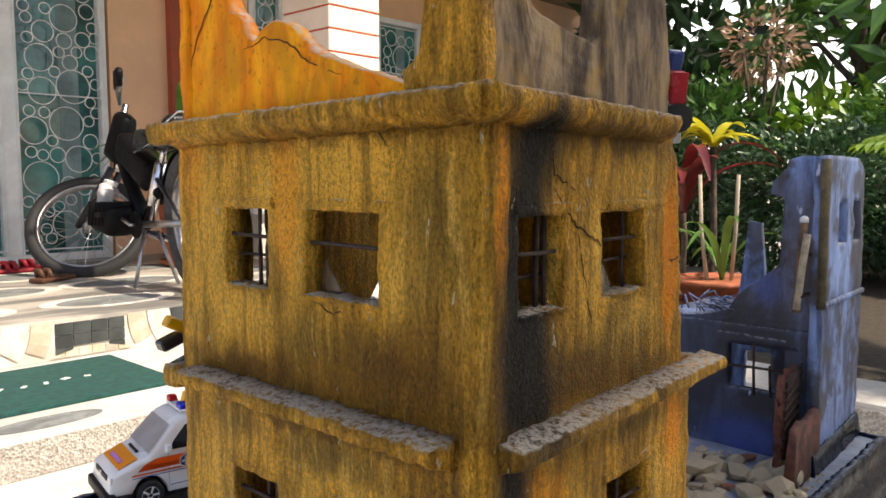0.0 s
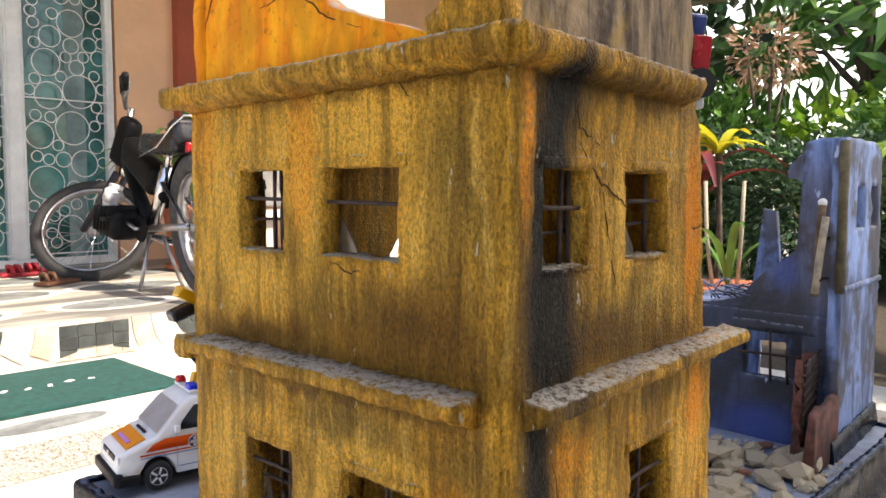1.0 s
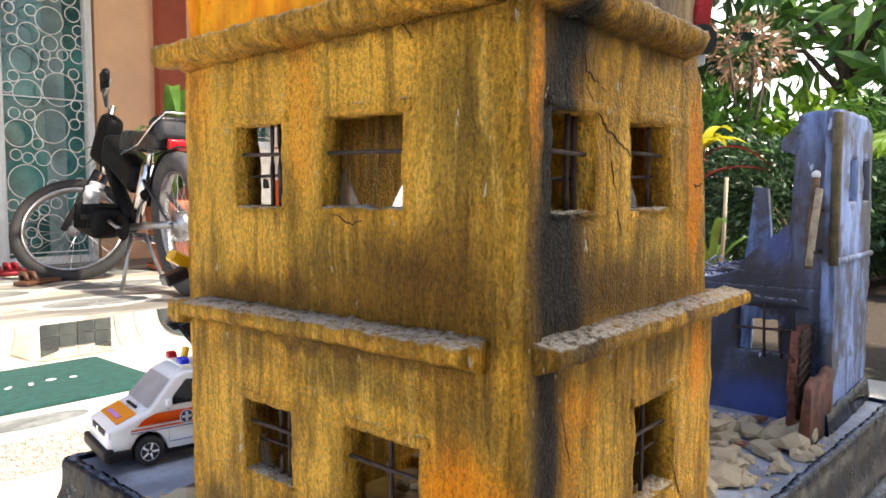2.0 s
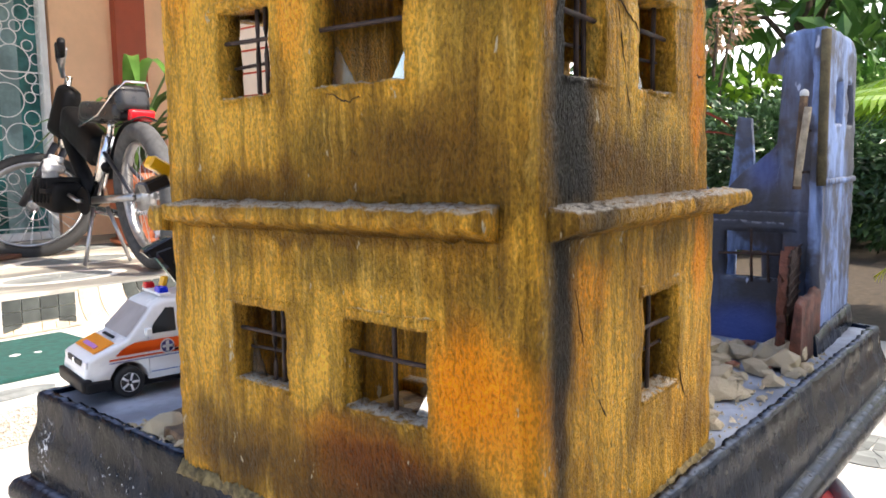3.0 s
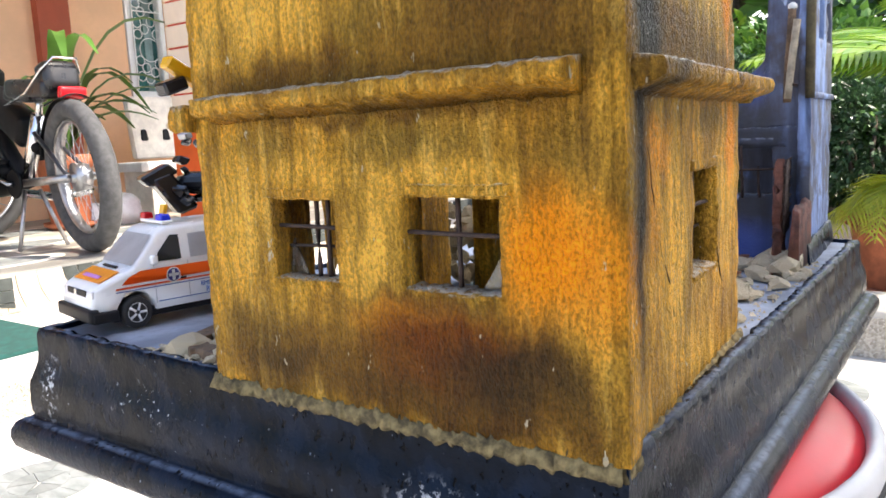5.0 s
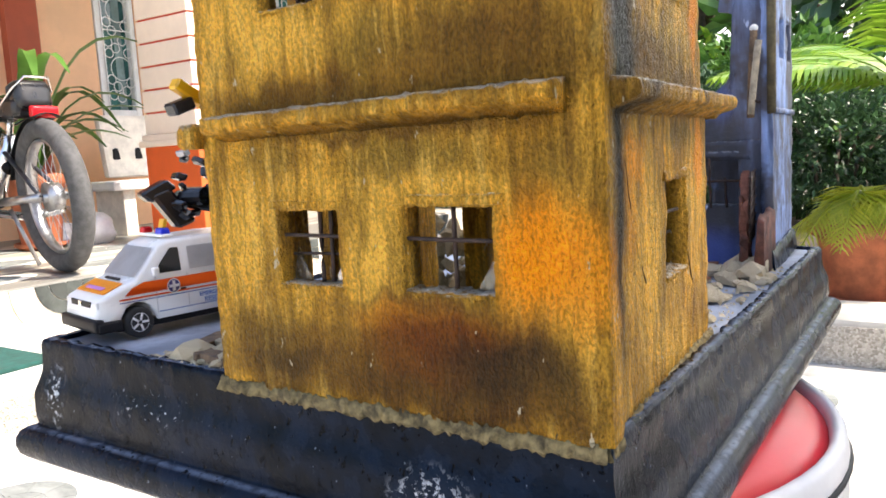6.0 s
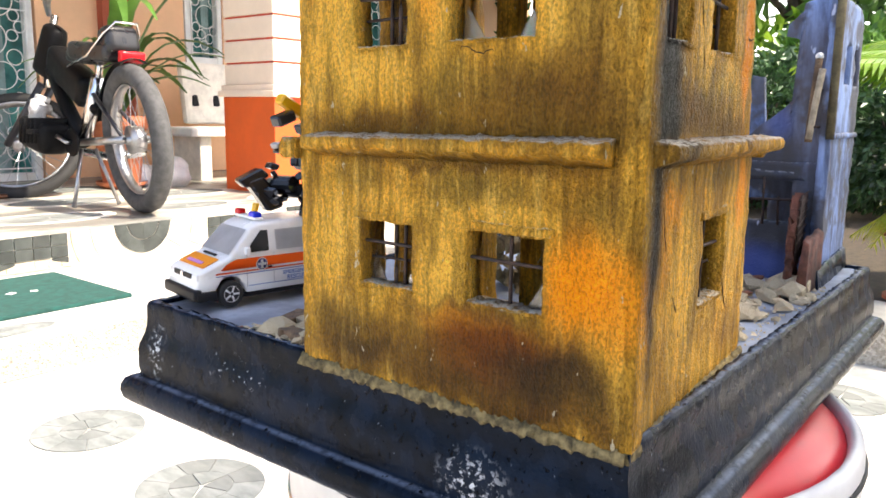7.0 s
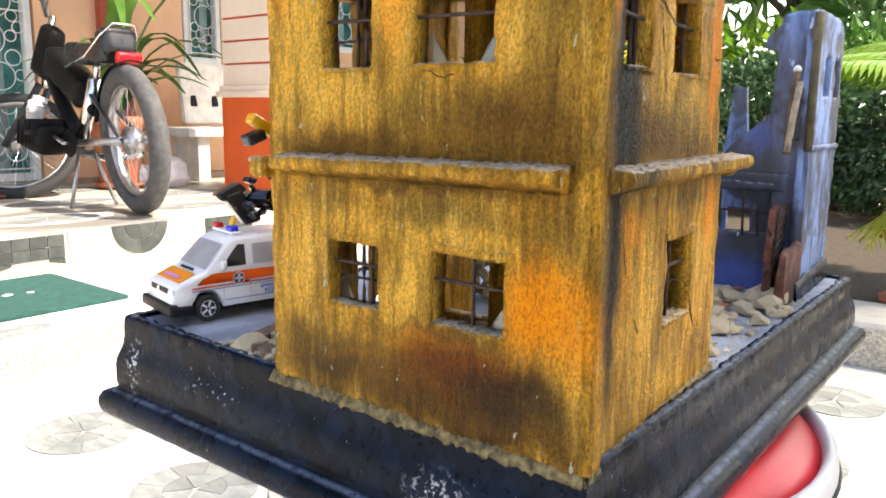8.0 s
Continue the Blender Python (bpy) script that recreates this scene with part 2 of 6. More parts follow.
def black_paint():
    """Glossy blue-black paint over rough plaster, pitted, flecked and chipped to white, dusty on top."""
    k = Nodes("black_paint", 0.35)
    k.b.inputs["Specular IOR Level"].default_value = 0.075
    k.b.inputs["Specular Tint"].default_value = (0.72, 0.84, 1.0, 1)
    p = k.where("world")
    a = k.noise(p, 40, 5)
    c = k.mix(k.ramp(a, 0.35, 0.7), (0.0014, 0.0026, 0.0056), (0.0062, 0.0125, 0.0275))
    c = k.mix(k.mul(k.ramp(k.noise(k.mapped(p, (1, 1, 0.6)), 560, 2), 0.72, 0.77), 0.75), c, (0.30, 0.33, 0.38))
    for at, r in (((0, 0.060, 0.563), (0.03, 0.022, 0.016)), ((0, 0.276, 0.572), (0.03, 0.010, 0.02)), ((0, 0.20, 0.575), (0.03, 0.05, 0.012))):
        m = k.mul(k.blob(p, at, r, 0.1), k.ramp(k.noise(p, 330, 5, 0.7), 0.53 if r[1] < 0.03 else 0.62, 0.60 if r[1] < 0.03 else 0.68))
        c = k.mix(m, c, (0.60, 0.62, 0.66))
    c = k.mix(k.mul(k.up(0.80, 1.0), k.ramp(k.noise(p, 160, 5), 0.35, 0.6, 0.2, 0.75)), c, (0.17, 0.21, 0.29))
    hole = k.ramp(k.noise(k.mapped(p, (1, 1, 0.7)), 300, 2, 0.6), 0.645, 0.675)
    c = k.mix(k.mul(hole, 0.95), c, (0.001, 0.001, 0.002))
    k.colour(c).rough(k.ramp(a, 0.3, 0.7, 0.18, 0.34))
    h = k.mul(k.mul(k.noise(p, 420, 3), 0.28), k.mul(k.noise(p, 900, 2), 0.16), "ADD")
    k.bump(k.mul(h, k.mul(hole, -1.0), "ADD"), 0.8, 0.0011)
    return k.m


def stone_mix(name, a, b, scale=60.0):
    k = Nodes(name, 0.85)
    p = k.where("Object")
    o = k.node("ShaderNodeObjectInfo").outputs["Random"]
    n = k.noise(p, scale, 6)
    c = k.mix(k.ramp(n, 0.3, 0.7), a, b)
    c = k.mix(k.ramp(o, 0.5, 1.0, 0.0, 0.6), c, tuple(v * 0.45 for v in b))
    k.colour(c).bump(k.noise(p, scale * 4, 5), 0.6, 0.001)
    return k.m


def leaf_mat(name, a, b, trans=0.25):
    k = Nodes(name, 0.34)
    g = k.node("ShaderNodeNewGeometry").outputs["Random Per Island"]
    n = k.noise(k.where("Object"), 5, 3)
    c = k.mix(g, a, b)
    c = k.mix(k.mul(k.ramp(n, 0.4, 0.7), 0.5), c, tuple(v * 0.5 for v in a))
    k.colour(c)
    k.b.inputs["Transmission Weight"].default_value = 0.0
    tr = k.node("ShaderNodeBsdfTranslucent")
    k.link(c, tr.inputs[0])
    mx = k.node("ShaderNodeMixShader")
    mx.inputs[0].default_value = trans
    k.link(k.b.outputs[0], mx.inputs[1])
    k.link(tr.outputs[0], mx.inputs[2])
    k.link(mx.outputs[0], k.t.nodes["Material Output"].inputs[0])
    return k.m


def glass(name, tint, rough=0.03):
    k = Nodes(name, rough)
    k.b.inputs["Base Color"].default_value = (*tint, 1)
    k.b.inputs["Transmission Weight"].default_value = 0.96
    k.b.inputs["Specular IOR Level"].default_value = 0.3
    k.b.inputs["IOR"].default_value = 1.45
    return k.m


OCHRE, SOOT, ORANGE, BLUE, BLACK = ochre(), sooty(), orange_plaster(), blue_plaster(), black_paint()
RUST = plain("rusty_wire", (0.06, 0.035, 0.028), 0.7, 0.3, 0.3, 300)
SHARD = glass("dirty_glass", (0.66, 0.63, 0.55), 0.12)
CRACK = plain("crack_filler", (0.045, 0.022, 0.008), 0.9)
WOODY = plain("weathered_wood", (0.17, 0.105, 0.06), 0.75, 0, 0.3, 200, 0.4)
PALEWOOD = plain("pale_wood", (0.45, 0.38, 0.28), 0.75, 0, 0.2, 200, 0.4)
RUBBLE = stone_mix("broken_plaster", (0.34, 0.25, 0.13), (0.74, 0.65, 0.48), 120)
BRICKY = stone_mix("broken_brick", (0.20, 0.06, 0.035), (0.42, 0.20, 0.13), 120)
REDSLAB = plain("brick_red_plaster", (0.17, 0.065, 0.045), 0.8, 0, 0.3, 120, 0.4)
WHITE_CAR = plain("white_enamel", (0.86, 0.86, 0.86), 0.25, 0, 0.03)
ORANGE_CAR = plain("orange_enamel", (0.82, 0.105, 0.008), 0.3, 0, 0.05)
AMBER_CAR = plain("amber_enamel", (0.90, 0.29, 0.012), 0.3, 0, 0.05)
BLACK_PLASTIC = plain("black_plastic", (0.010, 0.010, 0.012), 0.5, 0, 0.2)
BLACK_PLASTIC.node_tree.nodes["Principled BSDF"].inputs["Specular IOR Level"].default_value = 0.2
DARK_GLASS = plain("car_glass", (0.04, 0.045, 0.05), 0.08, 0, 0.1)
GREY_GLASS = plain("windscreen", (0.62, 0.62, 0.64), 0.1, 0, 0.1)
CHROME = plain("chrome", (0.75, 0.75, 0.77), 0.15, 1.0, 0.05)
STEEL = plain("dull_steel", (0.45, 0.45, 0.47), 0.35, 1.0, 0.12)
RUBBER = plain("tyre_rubber", (0.075, 0.075, 0.078), 0.8, 0, 0.2, 30, 0.3)
DARK_RUBBER = plain("dark_tyre_rubber", (0.022, 0.022, 0.024), 0.75, 0, 0.2, 30, 0.3)
TOYTYRE = plain("toy_tyre", (0.012, 0.012, 0.013), 0.6)
RED_LAMP = plain("red_lens", (0.60, 0.012, 0.02), 0.15, 0, 0.05)
BLUE_LAMP = plain("blue_lens", (0.01, 0.03, 0.55), 0.15, 0, 0.05)
INK_BLUE = plain("blue_ink", (0.02, 0.13, 0.42), 0.4)
INK_PURPLE = plain("purple_ink", (0.55, 0.22, 0.60), 0.4)
RED_VINYL = plain("red_vinyl", (0.62, 0.018, 0.03), 0.38, 0, 0.06, 8, 0.15, 0.001)
WHITE_VINYL = plain("white_vinyl", (0.72, 0.70, 0.69), 0.45, 0, 0.06)
TOY_BLACK = plain("glossy_black_plastic", (0.022, 0.022, 0.026), 0.12, 0, 0.2)
TOY_RED = plain("glossy_red_plastic", (0.45, 0.012, 0.02), 0.25, 0, 0.1)
TOY_YELLOW = plain("yellow_plastic", (0.88, 0.46, 0.015), 0.3, 0, 0.1)

PEACH = plain("peach_wall_paint", (0.82, 0.50, 0.30), 0.8, 0, 0.05, 3, 0.2)
PALE_PEACH = plain("pale_peach_paint", (0.90, 0.74, 0.60), 0.75, 0, 0.05, 3, 0.2)
BRICK_PAINT = plain("red_brown_paint", (0.36, 0.075, 0.035), 0.7, 0, 0.08, 4, 0.2)
TANGERINE = plain("tangerine_paint", (0.74, 0.12, 0.02), 0.65, 0, 0.06, 4, 0.2)
GROOVE = plain("red_groove_paint", (0.62, 0.07, 0.03), 0.7, 0, 0.06)
WHITE_PAINT = plain("white_paint", (0.76, 0.77, 0.76), 0.5, 0, 0.06, 10)
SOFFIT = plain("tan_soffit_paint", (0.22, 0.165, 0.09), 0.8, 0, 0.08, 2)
TEAL_PANE = plain("teal_window_glass", (0.05, 0.20, 0.19), 0.06, 0, 0.35, 2.5)
CURTAIN = plain("grey_green_curtain", (0.21, 0.31, 0.31), 0.9, 0, 0.2, 6)
UNLIT_ROOM = plain("dark_room", (0.02, 0.035, 0.035), 0.9)
CREAM = plain("cream_concrete", (0.78, 0.74, 0.66), 0.8, 0, 0.1, 12, 0.3)
TERRACOTTA = plain("terracotta", (0.42, 0.13, 0.06), 0.75, 0, 0.18, 18, 0.3)
DARK_TILE = stone_mix("slate_wall_tile", (0.030, 0.036, 0.035), (0.070, 0.080, 0.076), 14)
BEIGE_TILE = stone_mix("beige_stone_tile", (0.50, 0.40, 0.27), (0.72, 0.64, 0.52), 11)
SILVER = plain("silver_paint", (0.72, 0.72, 0.74), 0.28, 0.2, 0.06)
BIKE_BLACK = plain("black_cowl", (0.009, 0.009, 0.010), 0.45, 0, 0.2)
BIKE_BLACK.node_tree.nodes["Principled BSDF"].inputs["Specular IOR Level"].default_value = 0.10
GREY_TILE = stone_mix("grey_floor_tile", (0.14, 0.155, 0.155), (0.26, 0.275, 0.27), 14)
PALE_TILE = stone_mix("pale_floor_tile", (0.60, 0.52, 0.42), (0.78, 0.76, 0.72), 9)
GREEN_MAT = plain("green_mat", (0.012, 0.075, 0.065), 0.95, 0, 0.2, 40, 0.6)
BAG = plain("white_plastic_bag", (0.78, 0.78, 0.80), 0.5, 0, 0.06)
BARK = plain("bark", (0.10, 0.07, 0.05), 0.9, 0, 0.3, 20, 0.6)
LEAF_DARK = leaf_mat("dark_leaves", (0.015, 0.043, 0.015), (0.085, 0.175, 0.07))
LEAF_MID = leaf_mat("green_leaves", (0.040, 0.125, 0.020), (0.155, 0.31, 0.065))
LEAF_BRIGHT = leaf_mat("bright_leaves", (0.13, 0.30, 0.02), (0.30, 0.45, 0.05), 0.4)
LEAF_LIME = leaf_mat("lime_palm_leaves", (0.30, 0.36, 0.02), (0.52, 0.50, 0.05), 0.35)
LEAF_YELLOW = leaf_mat("yellow_leaves", (0.62, 0.60, 0.03), (0.82, 0.74, 0.06), 0.35)
LEAF_RED = leaf_mat("red_leaves", (0.10, 0.012, 0.012), (0.24, 0.03, 0.03))
LEAF_BROWN = leaf_mat("dry_leaves", (0.32, 0.17, 0.09), (0.58, 0.40, 0.27))
SOIL = plain("soil", (0.06, 0.045, 0.03), 0.95, 0, 0.3, 30, 0.6)


def paved():
    k = Nodes("pale_paving", 0.75)
    p = k.where("world")
    a, b = k.noise(p, 2.2, 5), k.noise(p, 40, 5)
    c = k.mix(k.ramp(a, 0.35, 0.68), (0.50, 0.47, 0.43), (0.68, 0.66, 0.62))
    c = k.mix(k.mul(k.ramp(b, 0.5, 0.75), 0.4), c, (0.36, 0.33, 0.28))
    k.colour(c).bump(b, 0.3, 0.003)
    return k.m


def pebbled():
    k = Nodes("pebble_wash", 0.85)
    p = k.where("world")
    v = k.node("ShaderNodeTexVoronoi")
    k.link(p, v.inputs["Vector"])
    v.inputs["Scale"].default_value = 150
    s = k.node("ShaderNodeSeparateColor")
    k.link(v.outputs["Color"], s.inputs[0])
    c = k.mix(s.outputs[0], (0.30, 0.265, 0.225), (0.58, 0.54, 0.48))
    k.colour(c).bump(v.outputs["Distance"], 0.8, 0.006)
    return k.m


def porch_paved():
    """Polished porch floor: long grey and cream bands of stone tile, darkened in colour for the porch's shade."""
    k = Nodes("banded_porch_tile", 0.45)
    p = k.where("world")
    a, b = k.noise(k.mapped(p, (0.7, 3.2, 1)), 1.6, 4, 0.5, 0.6), k.noise(p, 30, 5)
    c = k.mix(k.ramp(a, 0.42, 0.56), (0.20, 0.195, 0.18), (0.50, 0.46, 0.40))
    c = k.mix(k.mul(k.ramp(b, 0.5, 0.75), 0.3), c, (0.24, 0.21, 0.17))
    k.colour(c).bump(b, 0.15, 0.002)
    return k.m


PAVING, PEBBLE, PORCH_TILE = paved(), pebbled(), porch_paved()


# ---- mesh helpers ----
def mesh_object(name, mesh, mat, parent=None, label="", smooth=False):
    ob = new(name, mesh)
    if mat and not mesh.materials:
        mesh.materials.append(mat)
    if smooth:
        mesh.polygons.foreach_set("use_smooth", [True] * len(mesh.polygons))
    if parent:
        ob.parent = parent
        top = parent
        while top.parent:
            top = top.parent
        if parent is top:
            ob.matrix_parent_inverse = parent.matrix_basis.inverted()
    if label:
        ob["label"] = label
    return ob


def part(name, bm, mat, parent, label="", smooth=False):
    me = bpy.data.meshes.new(name)
    bm.to_mesh(me)
    bm.free()
    return mesh_object(name, me, mat, parent, label, smooth)


def raw(name, verts, faces, mat, parent=None, label="", smooth=False):
    me = bpy.data.meshes.new(name)
    me.from_pydata(verts, [], faces)
    me.update()
    return mesh_object(name, me, mat, parent, label, smooth)


def thing(name, at, label, category, group="", kind="", turn=0.0):
    ob = new(name)
    ob.empty_display_size = 0.02
    ob.matrix_basis = pose(*at, 0, 0, turn)
    return tagged(ob, label, category, group, kind)


def box(bm, size, at=(0, 0, 0), turn=(0, 0, 0), bevel=0.0, seg=2, taper=1.0):
    r = bmesh.ops.create_cube(bm, size=1.0)
    vs = r["verts"]
    for v in vs:
        if v.co.z > 0:
            v.co.x *= taper
            v.co.y *= taper
    bmesh.ops.scale(bm, vec=size, verts=vs)
    if bevel:
        es = list({e for v in vs for e in v.link_edges})
        r = bmesh.ops.bevel(bm, geom=es, offset=bevel, segments=seg, affect="EDGES", profile=0.6)
        vs = list({v for f in r["faces"] for v in f.verts} | {v for v in vs if v.is_valid})
    bmesh.ops.transform(bm, matrix=pose(*at, *turn), verts=vs)
    return vs


def cyl(bm, r1, r2, p0, p1, seg=16, caps=True):
    p0, p1 = Vector(p0), Vector(p1)
    d = p1 - p0
    r = bmesh.ops.create_cone(bm, cap_ends=caps, segments=seg, radius1=r1, radius2=r2, depth=d.length)
    m = Matrix.Translation((p0 + p1) / 2) @ d.to_track_quat("Z", "Y").to_matrix().to_4x4()
    bmesh.ops.transform(bm, matrix=m, verts=r["verts"])
    return r["verts"]


def tube(bm, points, radius, seg=8):
    """A round tube through points."""
    pts = [Vector(p) for p in points]
    rings = []
    for i, p in enumerate(pts):
        d = (pts[min(i + 1, len(pts) - 1)] - pts[max(i - 1, 0)]).normalized()
        q = d.to_track_quat("Z", "Y")
        rad = radius[i] if isinstance(radius, (list, tuple)) else radius
        rings.append([bm.verts.new(p + q @ Vector((rad * math.cos(a), rad * math.sin(a), 0))) for a in (2 * math.pi * j / seg for j in range(seg))])
    for a, b in zip(rings, rings[1:]):
        for j in range(seg):
            bm.faces.new((a[j], a[(j + 1) % seg], b[(j + 1) % seg], b[j]))
    bm.faces.new(rings[0][::-1])
    bm.faces.new(rings[-1])


def lathe(bm, profile, seg=40, at=(0, 0, 0), wave=0.0, waves=0):
    """Turns a profile of (radius, z) round the z axis through at."""
    rings = []
    for r, z, *w in profile:
        k = w[0] if w else 0
        rings.append([bm.verts.new((at[0] + (r + k * wave * math.cos(waves * a)) * math.cos(a), at[1] + (r + k * wave * math.cos(waves * a)) * math.sin(a), at[2] + z))
                      for a in (2 * math.pi * j / seg for j in range(seg))])
    for a, b in zip(rings, rings[1:]):
        for j in range(seg):
            bm.faces.new((a[j], a[(j + 1) % seg], b[(j + 1) % seg], b[j]))
    if profile[0][0] > 1e-6:
        bm.faces.new(rings[0][::-1])
    if profile[-1][0] > 1e-6:
        bm.faces.new(rings[-1])


def torus(bm, R, r, seg=48, sides=10, m=Matrix()):
    """A ring round the local z axis, moved by m."""
    rings = []
    for i in range(seg):
        a = 2 * math.pi * i / seg
        rings.append([bm.verts.new(m @ Vector(((R + r * math.cos(b)) * math.cos(a), (R + r * math.cos(b)) * math.sin(a), r * math.sin(b)))) for b in (2 * math.pi * j / sides for j in range(sides))])
    for i in range(seg):
        a, b = rings[i], rings[(i + 1) % seg]
        for j in range(sides):
            bm.faces.new((a[j], b[j], b[(j + 1) % sides], a[(j + 1) % sides]))


def prism(bm, outline, y0, y1):
    """An outline of (x, z) drawn out from y0 to y1."""
    a = [bm.verts.new((x, y0, z)) for x, z in outline]
    b = [bm.verts.new((x, y1, z)) for x, z in outline]
    n = len(outline)
    bm.faces.new(a)
    bm.faces.new(b[::-1])
    for i in range(n):
        bm.faces.new((a[i], b[i], b[(i + 1) % n], a[(i + 1) % n]))
    bmesh.ops.recalc_face_normals(bm, faces=bm.faces[:])


def wobble(v, amp, freq):
    n = noise.noise_vector(Vector(v) * freq)
    m = noise.noise_vector(Vector(v) * freq * 3.7)
    return Vector(v) + n * amp + m * amp * 0.5


def lines_between(a, b, cell, cuts):
    marks = sorted({a, b, *[c for c in cuts if a < c < b]})
    out = []
    for p, q in zip(marks, marks[1:]):
        k = max(1, round((q - p) / cell))
        out += [p + (q - p) * i / k for i in range(k)]
    return out + [b]


def rough_wall(name, parent, mat, at, way, length, z0, z1, thick, holes=(), cell=0.003, top=None, amp=0.0009, freq=95, edge=None, inward=1, label=""):
    """A hand-made wall with real openings. at: (x, y) of its start; way: degrees of its run; it thickens to its left (inward 1) or right (-1). top(s): its broken crest; edge(z): its length there."""
    d = Vector((math.cos(radians(way)), math.sin(radians(way)), 0))
    n = Vector((-d.y, d.x, 0)) * inward
    ss = lines_between(0, length, cell, [v for h in holes for v in h[:2]])
    zs = lines_between(z0, z1, cell, [v for h in holes for v in h[2:]])
    solid = {}
    for i in range(len(ss) - 1):
        for j in range(len(zs) - 1):
            s, z = (ss[i] + ss[i + 1]) / 2, (zs[j] + zs[j + 1]) / 2
            solid[i, j] = not any(h[0] < s < h[1] and h[2] < z < h[3] for h in holes)
    verts, index, faces = [], {}, []

    def vid(i, j, k):
        if (i, j, k) not in index:
            s, z = ss[i], zs[j]
            if top:
                z = z0 + (z - z0) * (top(s) - z0) / (z1 - z0)
            if edge:
                s *= edge(z) / length
            p = Vector((*at, 0)) + d * s + Vector((0, 0, z)) + n * (thick * k)
            index[i, j, k] = len(verts)
            verts.append(wobble(p, amp, freq))
        return index[i, j, k]

    for (i, j), ok in solid.items():
        if not ok:
            continue
        quad = lambda k: [vid(i, j, k), vid(i + 1, j, k), vid(i + 1, j + 1, k), vid(i, j + 1, k)]
        faces.append(quad(0) if inward > 0 else quad(0)[::-1])
        faces.append(quad(1)[::-1] if inward > 0 else quad(1))
        for di, dj, a, b in ((-1, 0, (i, j), (i, j + 1)), (1, 0, (i + 1, j + 1), (i + 1, j)), (0, -1, (i + 1, j), (i, j)), (0, 1, (i, j + 1), (i + 1, j + 1))):
            if not solid.get((i + di, j + dj), False):
                f = [vid(*a, 0), vid(*b, 0), vid(*b, 1), vid(*a, 1)]
                faces.append(f if inward > 0 else f[::-1])
    return raw(name, verts, faces, mat, parent, label, True)


def rough_beam(name, parent, mat, p0, p1, section, cell=0.003, amp=0.0006, freq=160, label="", smooth=True, side=(0, 0, 0)):
    """A bar with the section [(out, up)] from p0 to p1, uneven like a hand-made one. Out points to the right of its run."""
    p0, p1 = Vector(p0), Vector(p1)
    d = (p1 - p0).normalized()
    out = Vector((d.y, -d.x, 0))
    k = max(2, round((p1 - p0).length / cell))
    verts, faces, m = [], [], len(section)
    for i in range(k + 1):
        c = p0.lerp(p1, i / k)
        for o, u in section:
            verts.append(wobble(c + out * o + Vector((0, 0, u)), amp, freq))
    for i in range(k):
        for j in range(m):
            a, b = i * m + j, i * m + (j + 1) % m
            faces.append((a, b, b + m, a + m))
    faces.append(tuple(range(m))[::-1])
    faces.append(tuple(range(k * m, k * m + m)))
    return raw(name, verts, faces, mat, parent, label, smooth)


def rounded(w, h, r=0.3, n=4):
    """A rounded section, from out 0 to w and from up 0 to -h."""
    pts = [(0, 0)]
    rr = r * h
    pts += [(w - rr + rr * math.sin(a), -rr + rr * math.cos(a)) for a in (math.pi / 2 * i / n for i in range(n + 1))]
    pts += [(w - rr + rr * math.cos(a), -h + rr - rr * math.sin(a)) for a in (math.pi / 2 * i / n for i in range(n + 1))]
    return pts + [(0, -h)]


def steps(table):
    """A function that runs straight between the pairs of a table."""
    def f(s):
        if s <= table[0][0]:
            return table[0][1]
        for (a, u), (b, v) in zip(table, table[1:]):
            if s <= b:
                return u + (v - u) * (s - a) / (b - a)
        return table[-1][1]
    return f


def stone_mesh(name, seed, mat, flat=0.6):
    rnd = random.Random(seed)
    bm = bmesh.new()
    bmesh.ops.create_icosphere(bm, subdivisions=1, radius=1.0)
    for v in bm.verts:
        v.co *= rnd.uniform(0.62, 1.15)
    # broken faces: cut off by a few planes
    for _ in range(5):
        n = Vector((rnd.uniform(-1, 1), rnd.uniform(-1, 1), rnd.uniform(-0.4, 1))).normalized()
        for v in bm.verts:
            over = v.co.dot(n) - rnd.uniform(0.50, 0.56)
            if over > 0:
                v.co -= n * over
    for v in bm.verts:
        v.co.z *= flat
        v.co.x *= 1.3
    lo = min(v.co.z for v in bm.verts)
    for v in bm.verts:
        v.co.z = max(v.co.z, lo * 0.7) - lo * 0.7
    me = bpy.data.meshes.new(name)
    bm.to_mesh(me)
    bm.free()
    me.materials.append(mat)
    return me


def leaf_cloud(seed, count, place, size, fold=0.25, droop=0.3, slim=0.45):
    """Verts and faces of many kite-shaped leaves. place(rng) gives a point and an outward way."""
    rng = np.random.default_rng(seed)
    verts, faces = [], []
    for i in range(count):
        c, o = place(rng)
        o = np.array(o, float) + rng.normal(0, 0.55, 3)
        o[2] -= droop
        o /= np.linalg.norm(o) + 1e-9
        side = np.cross(o, rng.normal(0, 1, 3))
        side /= np.linalg.norm(side) + 1e-9
        up = np.cross(side, o)
        L = size * rng.uniform(0.6, 1.35)
        w = L * slim * 0.5
        b = len(verts)
        c = np.array(c)
        verts += [c, c + o * L * 0.45 + side * w + up * w * fold, c + o * L, c + o * L * 0.45 - side * w + up * w * fold]
        faces += [(b, b + 1, b + 2), (b, b + 2, b + 3)]
    return [tuple(v) for v in verts], faces


